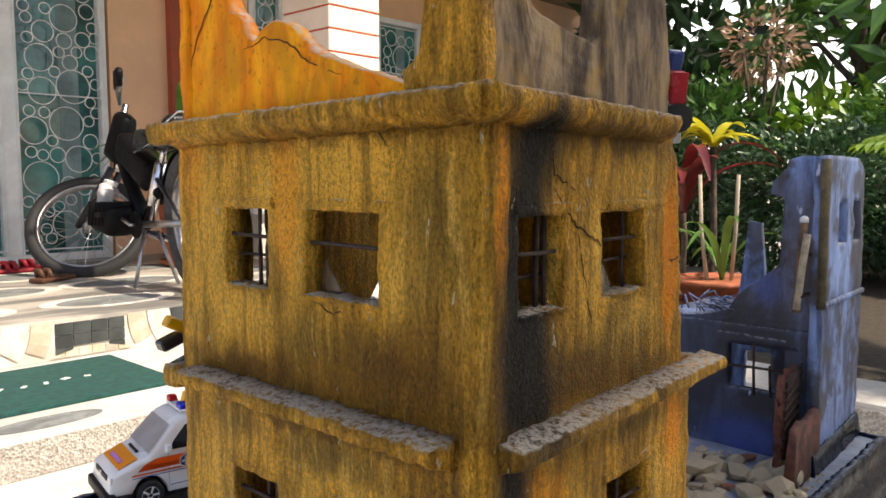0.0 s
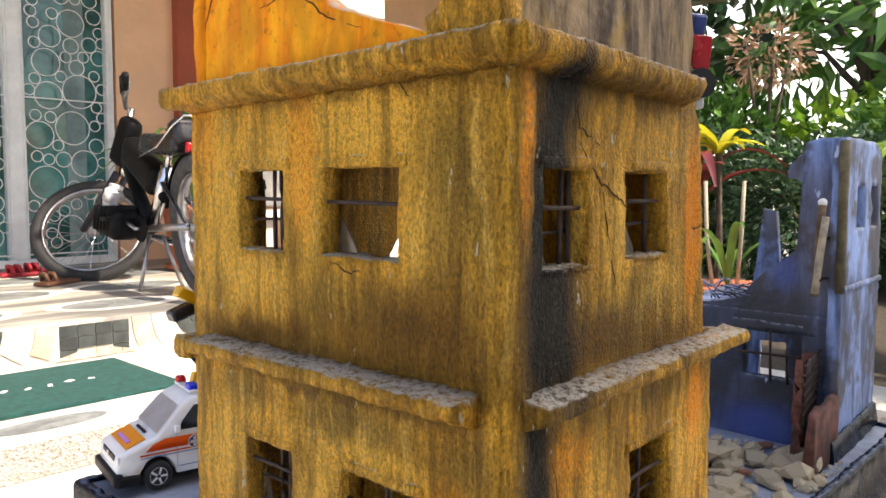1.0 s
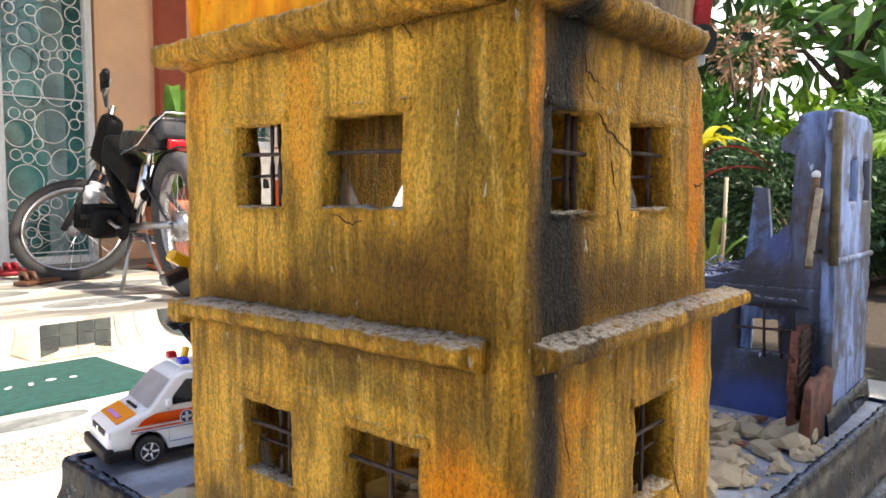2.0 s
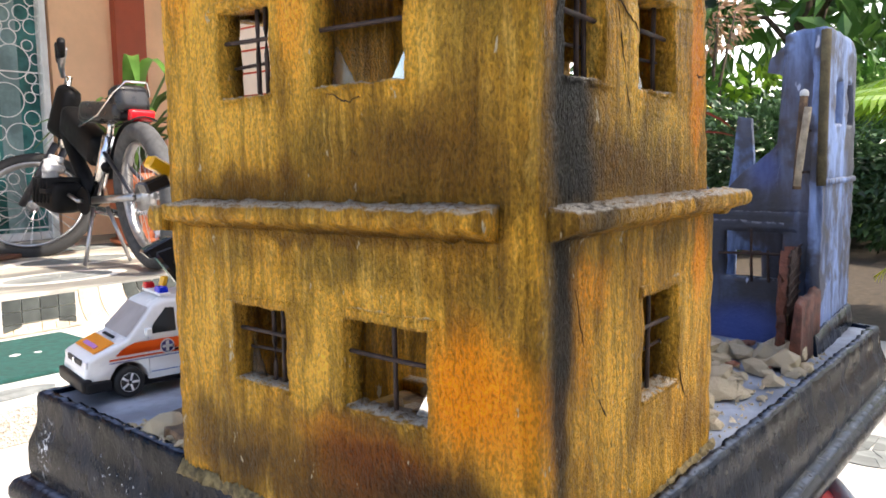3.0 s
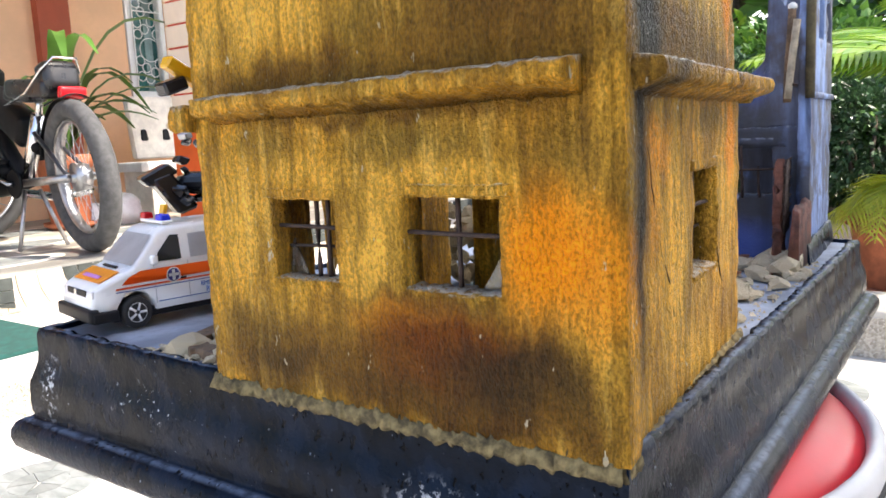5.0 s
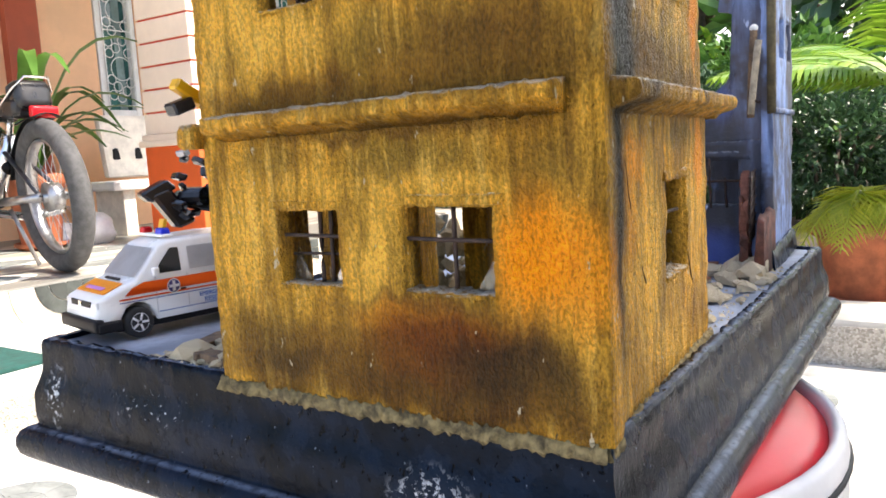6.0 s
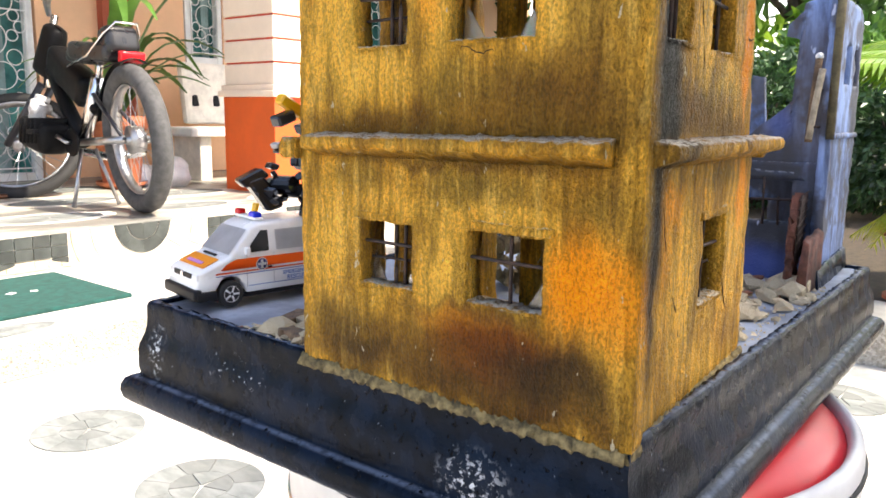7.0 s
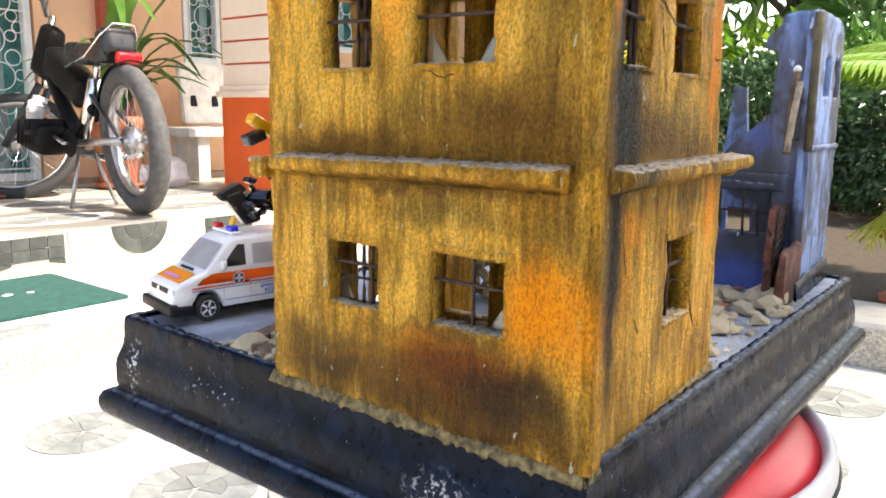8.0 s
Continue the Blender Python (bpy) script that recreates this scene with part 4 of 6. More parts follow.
# ---- rubble on the deck ----
stones = [stone_mesh("rubble_stone", 10 + i, RUBBLE, 0.45 + 0.08 * (i % 4)) for i in range(6)]
bricks = [stone_mesh("brick_chunk", 30 + i, BRICKY, 0.6) for i in range(3)]
rn = random.Random(21)
spots = []
for i in range(150):
    spots.append((rn.uniform(0.152, 0.315), rn.uniform(0.008, 0.10), rn.choice(stones), rn.uniform(0.0028, 0.0068)))
for i in range(22):
    spots.append((rn.uniform(0.158, 0.305), rn.uniform(0.014, 0.085), rn.choice(stones), rn.uniform(0.009, 0.015)))
for i in range(9):
    spots.append((rn.uniform(0.255, 0.32), rn.uniform(0.02, 0.06), rn.choice(bricks), rn.uniform(0.003, 0.0055)))
for i in range(46):
    spots.append((rn.uniform(0.006, 0.045), rn.uniform(0.168, 0.205), rn.choice(stones), rn.uniform(0.002, 0.0048)))
for i in range(16):
    spots.append((rn.uniform(0.055, 0.12), rn.uniform(0.09, 0.14), rn.choice(stones), rn.uniform(0.004, 0.008)))
spots += [(0.235, 0.040, stones[1], 0.012), (0.262, 0.030, stones[3], 0.010), (0.205, 0.030, stones[0], 0.011), (0.20, 0.06, stones[4], 0.011), (0.285, 0.06, stones[2], 0.012),
          (0.018, 0.180, stones[2], 0.008), (0.030, 0.192, stones[5], 0.007), (0.040, 0.176, stones[0], 0.007), (0.012, 0.192, stones[3], 0.011), (0.022, 0.176, stones[1], 0.012), (0.036, 0.186, stones[4], 0.013), (0.010, 0.170, stones[0], 0.009), (0.048, 0.196, stones[3], 0.010)]
# a heap behind the tower
TAN_RUBBLE = stone_mix("tan_plaster_rubble", (0.15, 0.105, 0.05), (0.42, 0.33, 0.19), 140)
lumps = [stone_mesh("rubble_stone", 60 + i, TAN_RUBBLE, 0.95) for i in range(4)]
HEAP_Y = 0.118
heap = [(0.152 + rn.uniform(0, 0.036), HEAP_Y + rn.uniform(0, 0.095), rn.choice(lumps), rn.uniform(0.0045, 0.0085), k) for k in range(8) for _ in range(26 - 3 * k)]
heap += [(0.085 + rn.uniform(0, 0.035), 0.085 + rn.uniform(0, 0.050), rn.choice(lumps), rn.uniform(0.0035, 0.0060), 0.7) for _ in range(12)]
for x, y, me, r, k in heap:
    ob = new(me.name.split(".")[0], me)
    ob.matrix_basis = pose(x, y, BT + 0.001 + 0.0058 * k, rn.uniform(-50, 50), rn.uniform(-50, 50), rn.uniform(0, 360)) @ Matrix.Diagonal((r, r * 0.7, r, 1))
    tagged(ob, "chunk of pale broken plaster heaped inside and behind the tower", "stone", "heaped rubble")
for x, y, me, r in spots:
    ob = new(me.name.split(".")[0], me)
    brick = "brick" in me.name
    ob.matrix_basis = pose(x, y, BT + RISE * y - 0.0006, rn.uniform(-6, 6), rn.uniform(-6, 6), rn.uniform(0, 360)) @ Matrix.Diagonal((r, r, r, 1))
    tagged(ob, "chunk of broken red brick on the deck" if brick else "chunk of broken grey-brown plaster on the deck", "brick" if brick else "stone", "brick chunks" if brick else "rubble stones")
# broken flat planks by the tower's foot
for n, (x, y, a, l) in enumerate(((0.010, 0.176, 80, 0.026), (0.026, 0.200, 15, 0.03), (0.014, 0.190, 60, 0.022))):
    bm = bmesh.new()
    box(bm, (l, 0.009, 0.004), (0, 0, 0.002), bevel=0.0006, seg=1)
    for v in bm.verts:
        v.co = wobble(v.co, 0.0008, 200)
    pl = tagged(part("splintered_plank", bm, WOODY, None), "splintered grey-brown plank among rubble", "plank", "planks")
    pl.matrix_basis = pose(x, y, BT + RISE * y + 0.0002, 0, 0, a)
# crumbs
rng = np.random.default_rng(4)
vs, fs = [], []
for i in range(900):
    k = i % 3
    x, y = ((rng.uniform(0.15, 0.325), rng.uniform(0.006, 0.11)) if k < 2 else (rng.uniform(0.001, 0.055), rng.uniform(0.16, 0.212)))
    r, b = rng.uniform(0.0006, 0.0018), len(vs)
    q = rng.normal(0, 0.3, (4, 3))
    for c, o in zip(((1, 0, 0), (-0.6, 0.8, 0), (-0.6, -0.8, 0), (0, 0, 1.1)), q):
        vs.append((x + (c[0] + o[0]) * r, y + (c[1] + o[1]) * r, BT + RISE * y - 0.0002 + max(0, c[2] + o[2] * 0.4) * r))
    fs += [(b, b + 1, b + 3), (b + 1, b + 2, b + 3), (b + 2, b, b + 3)]
tagged(raw("debris_crumbs", vs, fs, RUBBLE), "fine crumbs of plaster strewn on the deck", "debris", kind="stuff")


# ---- the toy ambulance ----
def decal(outline, y, mat, name, parent, label="", deep=0.0003):
    """A thin sticker in the plane of the car's side, from an outline of (x, z)."""
    bm = bmesh.new()
    prism(bm, outline, y, y - deep if y < 0 else y + deep)
    return part(name, bm, mat, parent, label)


def words(text, size, mat, m, parent, name="lettering"):
    cu = bpy.data.curves.new(name, "FONT")
    cu.body, cu.size, cu.extrude, cu.align_x = text, size, 0.00012, "CENTER"
    tmp = new("tmp_text", cu)
    me = bpy.data.meshes.new_from_object(tmp.evaluated_get(bpy.context.evaluated_depsgraph_get()))
    bpy.data.objects.remove(tmp)
    me.transform(m)
    me.name = name
    me.materials.clear()
    return mesh_object(name, me, mat, parent)


def build_ambulance():
    L, HW = 0.109, 0.0190
    car = thing("toy_ambulance", (0, 0, 0), "white and orange toy ambulance van with red and blue beacons", "toy car")
    side = [(0.001, 0.0085), (0.0005, 0.0145), (0.002, 0.0205), (0.006, 0.0222), (0.0165, 0.0262), (0.0205, 0.0275), (0.0345, 0.0425), (0.040, 0.0445),
            (0.070, 0.0455), (0.104, 0.0445), (0.1075, 0.040), (0.109, 0.024), (0.109, 0.0085)]
    arch = lambda cx: [(cx + 0.0098 * math.cos(a), 0.0072 + 0.0098 * math.sin(a)) for a in (math.pi * i / 8 for i in range(1, 8))]
    outline = side + [(0.0965, 0.0072)] + arch(0.0870) + [(0.0775, 0.0072), (0.0305, 0.0072)] + arch(0.0208) + [(0.0110, 0.0072)]
    bm = bmesh.new()
    prism(bm, outline, -HW, HW)
    def half(z):
        return 1.0 if z < 0.025 else 1.0 - 0.17 * ((z - 0.025) / 0.02) ** 1.3
    es = [e for e in bm.edges if all(v.co.z > 0.012 for v in e.verts) and abs(e.verts[0].co.y - e.verts[1].co.y) < 1e-6]
    bmesh.ops.bevel(bm, geom=es, offset=0.0022, segments=3, affect="EDGES", profile=0.55)
    for v in bm.verts:
        v.co.y *= half(v.co.z)
        if v.co.x < 0.012:
            v.co.y *= 1 - 0.10 * (1 - v.co.x / 0.012) ** 2
    part("body", bm, WHITE_CAR, car, "white enamelled van body", True)
    body_y = lambda z: HW * half(z)
    # glass
    bm = bmesh.new()
    f = []
    for x, z, w in ((0.0213, 0.0288, 0.0172), (0.0332, 0.0415, 0.0148)):
        f.append([bm.verts.new((x - 0.0006, -w, z)), bm.verts.new((x - 0.0006, w, z))])
    bm.faces.new((f[0][0], f[0][1], f[1][1], f[1][0]))
    bmesh.ops.solidify(bm, geom=bm.faces[:], thickness=0.0008)
    part("windscreen", bm, GREY_GLASS, car, "grey tinted windscreen")
    for sgn in (-1, 1):
        def pane(name, pts, mat, lift=0.0004, label=""):
            bm = bmesh.new()
            vs = [bm.verts.new((x, sgn * (body_y(z) + lift), z)) for x, z in pts]
            bm.faces.new(vs if sgn < 0 else vs[::-1])
            bmesh.ops.solidify(bm, geom=bm.faces[:], thickness=0.0006)
            return part(name, bm, mat, car, label)
        pane("door_window", [(0.0315, 0.0292), (0.0448, 0.0292), (0.0448, 0.0405), (0.0405, 0.0408), (0.0335, 0.0335)], DARK_GLASS)
        pane("side_window", [(0.0495, 0.0292), (0.0735, 0.0292), (0.0735, 0.0405), (0.0495, 0.0405)], GREY_GLASS)
        pane("side_window", [(0.0775, 0.0292), (0.1035, 0.0292), (0.1025, 0.0405), (0.0775, 0.0405)], GREY_GLASS)
        pane("stripe", [(0.0145, 0.0208), (0.062, 0.0208), (0.1085, 0.0208), (0.1085, 0.0262), (0.062, 0.0262), (0.024, 0.0262), (0.018, 0.0238)], ORANGE_CAR, 0.0003, "orange stripe")
        pane("stripe", [(0.0115, 0.0188), (0.1085, 0.0188), (0.1085, 0.0196), (0.0120, 0.0196)], ORANGE_CAR, 0.0003)
        pane("stripe", [(0.0115, 0.0176), (0.1085, 0.0176), (0.1085, 0.0180), (0.0120, 0.0180)], INK_BLUE, 0.0003)
        pane("stripe", [(0.0315, 0.0105), (0.076, 0.0105), (0.076, 0.0109), (0.0315, 0.0109)], INK_BLUE, 0.0003)
        for x in (0.0305, 0.0475, 0.0755):
            pane("door_seam", [(x, 0.010), (x + 0.0003, 0.010), (x + 0.0003, 0.028), (x, 0.028)], STEEL, 0.00035)
        pane("door_handle", [(0.0432, 0.0197), (0.0462, 0.0197), (0.0462, 0.0207), (0.0432, 0.0207)], BLACK_PLASTIC, 0.0009)
        # round emblem with a cross
        disc = [(0.0398 + 0.0036 * math.cos(a), 0.0222 + 0.0036 * math.sin(a)) for a in (2 * math.pi * i / 20 for i in range(20))]
        pane("emblem", disc, WHITE_CAR, 0.0005, "round white emblem with a cross")
        ring = [(0.0398 + 0.0031 * math.cos(a), 0.0222 + 0.0031 * math.sin(a)) for a in (2 * math.pi * i / 20 for i in range(20))]
        pane("emblem_disc", ring, plain("navy_ink", (0.06, 0.05, 0.18), 0.4), 0.00065)
        pane("emblem_bar", [(0.0390, 0.0196), (0.0406, 0.0196), (0.0406, 0.0248), (0.0390, 0.0248)], WHITE_CAR, 0.0008)
        pane("emblem_bar", [(0.0372, 0.0215), (0.0424, 0.0215), (0.0424, 0.0229), (0.0372, 0.0229)], WHITE_CAR, 0.0009)
        face = (pose(0.0625, -HW - 0.0003, 0.0, 90, 0, 0) if sgn < 0 else pose(0.0625, HW + 0.0003, 0.0, 90, 0, 180))
        words("EMERGENCY", 0.0031, INK_BLUE, face @ pose(0, 0.0146, 0), car)
        words("RESCUE", 0.0036, INK_BLUE, face @ pose(0, 0.0114, 0), car)
        bm = bmesh.new()
        box(bm, (0.003, 0.0032, 0.0042), (0.0305, sgn * (HW + 0.0012), 0.0305), bevel=0.0008)
        part("mirror", bm, WHITE_CAR, car, "", True)
        bm = bmesh.new()
        box(bm, (0.0016, 0.0052, 0.0034), (0.0022, sgn * 0.0150, 0.0180), bevel=0.0006)
        part("headlight", bm, SILVER, car, "silvery headlight")
        for cx in (0.0208, 0.0870):
            bm = bmesh.new()
            y0, y1 = sgn * 0.0125, sgn * 0.0198
            prof = [(0.0035, 0), (0.0066, 0.0), (0.0074, 0.0008), (0.0074, 0.0062), (0.0066, 0.0072), (0.0048, 0.0070)]
            lathe(bm, prof, 28)
            m = Matrix.Translation((cx, y0, 0.0074)) @ Matrix.Rotation(radians(90 if sgn < 0 else -90), 4, "X")
            bmesh.ops.transform(bm, matrix=m, verts=bm.verts)
            wheel = part("wheel", bm, TOYTYRE, car, "black toy tyre with a silver rim", True)
            bm = bmesh.new()
            lathe(bm, [(0.0046, 0.0050), (0.0050, 0.0068), (0.0044, 0.0071), (0.0036, 0.0060), (0.0015, 0.0064), (0.0001, 0.0068)], 20)
            for i in range(5):
                a = 2 * math.pi * i / 5
                box(bm, (0.0036, 0.0011, 0.0010), (0.0027 * math.cos(a), 0.0027 * math.sin(a), 0.0066), (0, 0, math.degrees(a)))
            bmesh.ops.transform(bm, matrix=m, verts=bm.verts)
            part("rim", bm, SILVER, wheel, "silver five-spoked rim", True)
    # front
    bm = bmesh.new()
    box(bm, (0.0052, 0.0405, 0.0062), (0.0010, 0, 0.0088), bevel=0.0016)
    box(bm, (0.012, 0.0412, 0.0050), (0.0060, 0, 0.0078), bevel=0.0010)
    part("bumper", bm, BLACK_PLASTIC, car, "black front bumper", True)
    bm = bmesh.new()
    box(bm, (0.0050, 0.0405, 0.0055), (0.1080, 0, 0.0088), bevel=0.0014)
    part("bumper", bm, BLACK_PLASTIC, car, "", True)
    bm = bmesh.new()
    box(bm, (0.0012, 0.0225, 0.0030), (0.0016, 0, 0.0180), bevel=0.0004)
    part("grille", bm, BLACK_PLASTIC, car)
    bm = bmesh.new()
    lathe(bm, [(0.0001, 0.0), (0.0016, 0.0), (0.0016, 0.0007), (0.0001, 0.0007)], 16)
    bmesh.ops.transform(bm, matrix=pose(0.0012, 0, 0.0180, 0, -90, 0), verts=bm.verts)
    part("badge", bm, CHROME, car)
    slope = math.degrees(math.atan2(0.0042, 0.0105))
    bm = bmesh.new()
    box(bm, (0.0105, 0.0300, 0.0006), (0.0108, 0, 0.0246), (0, -slope, 0), 0.0002, 1)
    part("bonnet_panel", bm, AMBER_CAR, car, "orange bonnet panel")
    bm = bmesh.new()
    box(bm, (0.0022, 0.0180, 0.0004), (0.0088, 0, 0.0244), (0, -slope, 0))
    part("bonnet_lettering", bm, INK_PURPLE, car)
    bm = bmesh.new()
    box(bm, (0.0016, 0.0150, 0.0008), (0.0178, 0, 0.0276), (0, -slope, 0), 0.0002, 1)
    part("air_intake", bm, BLACK_PLASTIC, car)
    bm = bmesh.new()
    box(bm, (0.090, 0.0330, 0.0045), (0.056, 0, 0.0062))
    part("chassis", bm, BLACK_PLASTIC, car)
    # light bar
    bm = bmesh.new()
    box(bm, (0.0058, 0.0250, 0.0014), (0.0425, 0, 0.0463), bevel=0.0004, seg=1)
    bar = part("light_bar", bm, WHITE_CAR, car)
    for y, mat, nm in ((0.0106, RED_LAMP, "red_beacon"), (-0.0072, BLUE_LAMP, "blue_beacon")):
        bm = bmesh.new()
        box(bm, (0.0054, 0.0080 if y < 0 else 0.0058, 0.0034), (0.0425, y, 0.0483), bevel=0.0010, taper=0.85)
        part(nm, bm, mat, bar, nm.split("_")[0] + " beacon lens", True)
    return car


ambulance = build_ambulance()
ambulance.matrix_basis = pose(0.0080, 0.2687, BT + 0.0043, 0.9, 0, -10) @ Matrix.Diagonal((0.985, 0.985, 1.01, 1))


# ---- toy figures, one plain mesh each ----
def jointed(name, limbs, label, m, mats):
    """limbs: (kind, size or radius, place, turn, material index)."""
    bm = bmesh.new()
    for kind, size, at, turn, k in limbs:
        before = set(bm.faces)
        if kind == "box":
            box(bm, size, at, turn, min(size) * 0.16, 1)
        else:
            vs = cyl(bm, size[0], size[1], (0, 0, -size[2] / 2), (0, 0, size[2] / 2), 12)
            bmesh.ops.transform(bm, matrix=pose(*at, *turn), verts=vs)
        for f in set(bm.faces) - before:
            f.material_index = k
    me = bpy.data.meshes.new(name)
    bm.to_mesh(me)
    bm.free()
    for mt in mats:
        me.materials.append(mt)
    ob = new(name, me)
    ob.matrix_basis = m
    return tagged(ob, label, "toy figure")


rn = random.Random(3)
limbs = [("box", (0.016, 0.018, 0.022), (0, 0, 0.041), (8, 4, 10), 0), ("box", (0.012, 0.014, 0.012), (0.001, 0, 0.025), (0, 0, 20), 0), ("box", (0.010, 0.010, 0.011), (-0.001, 0.001, 0.058), (10, 0, 20), 0),
         ("box", (0.024, 0.009, 0.010), (-0.012, 0.006, 0.018), (0, 20, -25), 0), ("box", (0.009, 0.009, 0.024), (-0.025, 0.010, 0.016), (0, -25, -20), 0),
         ("box", (0.014, 0.008, 0.007), (-0.030, 0.012, 0.027), (0, -35, -20), 0), ("box", (0.022, 0.010, 0.010), (-0.006, -0.008, 0.014), (0, 28, 15), 0),
         ("box", (0.008, 0.008, 0.016), (-0.012, -0.008, 0.008), (0, 10, 0), 0), ("box", (0.008, 0.008, 0.024), (-0.006, -0.012, 0.040), (20, 30, 0), 0),
         ("cyl", (0.006, 0.006, 0.008), (-0.016, 0.004, 0.022), (90, 0, 20), 0), ("cyl", (0.005, 0.005, 0.010), (0.002, -0.011, 0.050), (90, 0, 0), 0),
         ("box", (0.010, 0.012, 0.010), (0.004, 0.004, 0.030), (10, 20, 30), 0), ("box", (0.012, 0.004, 0.006), (-0.006, 0.008, 0.036), (0, 10, 40), 0), ("box", (0.012, 0.006, 0.007), (-0.006, 0.0, 0.061), (0, -20, 0), 0),
         ("box", (0.002, 0.003, 0.009), (-0.032, 0.008, 0.006), (0, 12, 0), 1), ("box", (0.010, 0.006, 0.012), (0.004, -0.013, 0.010), (0, 24, 10), 3), ("box", (0.004, 0.002, 0.008), (-0.006, -0.0135, 0.012), (0, 24, 10), 1), ("box", (0.006, 0.005, 0.004), (-0.004, 0.004, 0.018), (0, 0, 0), 2)]
for i in range(26):
    limbs.append(("box", (rn.uniform(0.003, 0.007), rn.uniform(0.003, 0.006), rn.uniform(0.002, 0.005)), (rn.uniform(-0.026, 0.008), rn.uniform(-0.012, 0.010), rn.uniform(0.010, 0.052)), (rn.uniform(0, 90), rn.uniform(0, 90), rn.uniform(0, 90)), 3 if i % 5 == 0 else 0))
jointed("toy_robot", limbs, "glossy black jointed toy robot crouching on the ambulance roof", pose(0.094, 0.252, BT + 0.0497, 0, 0, 4) @ Matrix.Diagonal((1.3, 1.2, 0.86, 1)), (TOY_BLACK, TOY_YELLOW, TOY_RED, STEEL))

limbs = [("box", (0.006, 0.006, 0.010), (0, -0.004, 0.005), (0, 0, 0), 1), ("box", (0.006, 0.006, 0.010), (0, 0.004, 0.005), (0, 0, 0), 1), ("box", (0.011, 0.014, 0.011), (0, 0, 0.0145), (8, 0, 0), 0), ("box", (0.007, 0.007, 0.007), (-0.001, 0, 0.0225), (0, 0, 20), 0),
         ("box", (0.014, 0.004, 0.004), (-0.008, 0.008, 0.010), (0, 30, -20), 0), ("box", (0.008, 0.005, 0.004), (-0.013, 0.009, 0.006), (0, -20, -20), 1), ("box", (0.005, 0.012, 0.004), (-0.004, 0.0, 0.018), (0, 10, 0), 2)]
jointed("toy_robot", limbs, "small yellow jointed toy robot standing on the tower's ledge", pose(0.018, 0.1635, 0.6925, 0, 0, 20) @ Matrix.Diagonal((1.3, 1.3, 1.2, 1)), (TOY_YELLOW, TOY_BLACK, STEEL))
limbs = [("box", (0.020, 0.022, 0.040), (0, -0.014, 0.022), (0, 0, 0), 1), ("box", (0.020, 0.022, 0.040), (0, 0.014, 0.022), (0, 0, 0), 1), ("box", (0.014, 0.014, 0.05), (0, -0.014, 0.065), (4, 0, 0), 3),
         ("box", (0.014, 0.014, 0.05), (0, 0.014, 0.065), (-4, 0, 0), 3), ("box", (0.020, 0.034, 0.022), (0, 0, 0.10), (0, 0, 0), 3), ("box", (0.026, 0.044, 0.036), (0, 0, 0.135), (0, 0, 0), 0),
         ("box", (0.030, 0.026, 0.020), (-0.004, 0, 0.150), (0, 0, 0), 0), ("box", (0.016, 0.018, 0.020), (0, 0, 0.176), (0, 0, 0), 1), ("box", (0.020, 0.020, 0.028), (0, -0.034, 0.150), (6, 0, 0), 0),
         ("box", (0.020, 0.020, 0.028), (0, 0.034, 0.150), (-6, 0, 0), 0), ("box", (0.012, 0.012, 0.040), (0, -0.038, 0.115), (0, 0, 0), 2), ("box", (0.012, 0.012, 0.040), (0, 0.038, 0.115), (0, 0, 0), 2),
         ("cyl", (0.014, 0.014, 0.008), (0, -0.045, 0.118), (90, 0, 0), 4), ("cyl", (0.014, 0.014, 0.008), (0, 0.045, 0.118), (90, 0, 0), 4), ("box", (0.014, 0.012, 0.022), (0, -0.036, 0.172), (20, 0, 0), 1),
         ("box", (0.012, 0.012, 0.014), (-0.004, -0.030, 0.163), (20, 30, 0), 2), ("box", (0.016, 0.004, 0.03), (0, -0.047, 0.146), (10, 0, 0), 0), ("box", (0.012, 0.03, 0.006), (-0.014, 0, 0.138), (0, 20, 0), 2)]
jointed("toy_robot", limbs, "red and blue jointed toy robot perched on the tower", pose(0.1325, 0.0225, 0.7425, 0, 0, -35) @ Matrix.Diagonal((0.40, 0.40, 0.40, 1)), (TOY_RED, plain("toy_blue", (0.03, 0.06, 0.22), 0.3), plain("toy_silver", (0.55, 0.56, 0.58), 0.3, 0.6), TOY_BLACK, TOYTYRE))


# ---- the yard and the house ----
PORCH, LAND = 0.255, 0.105
PY, LY, HY = 2.85, 1.98, 5.05


def slab(name, size, at, mat, parent=None, label="", category="", kind="structure", bevel=0.0):
    bm = bmesh.new()
    box(bm, size, at, bevel=bevel)
    ob = part(name, bm, mat, parent, label if parent else "")
    if not parent:
        tagged(ob, label, category or name.split("_")[0], kind=kind)
    return ob


ground = raw("ground", [(-300, -300, 0), (300, -300, 0), (300, 300, 0), (-300, 300, 0)], [(0, 1, 2, 3)], PAVING)
tagged(ground, "pale paved yard with grey oval tile medallions", "ground", kind="structure")
landing = slab("landing", (9.0, PY - LY + 0.2, LAND), (2.5, (LY + PY + 0.2) / 2, LAND / 2), PAVING, None, "pale paved step below the porch", "step", bevel=0.008)
bm = bmesh.new()
box(bm, (9.0, 0.006, LAND - 0.012), (2.5, LY - 0.003, LAND / 2 - 0.004))
part("pebble_face", bm, PEBBLE, landing, "pebble-washed face of the step")
porch = slab("porch_floor", (9.0, 2.6, PORCH), (2.5, PY + 1.3, PORCH / 2), PORCH_TILE, None, "pale tiled porch floor with grey oval patterns", "floor", bevel=0.008)


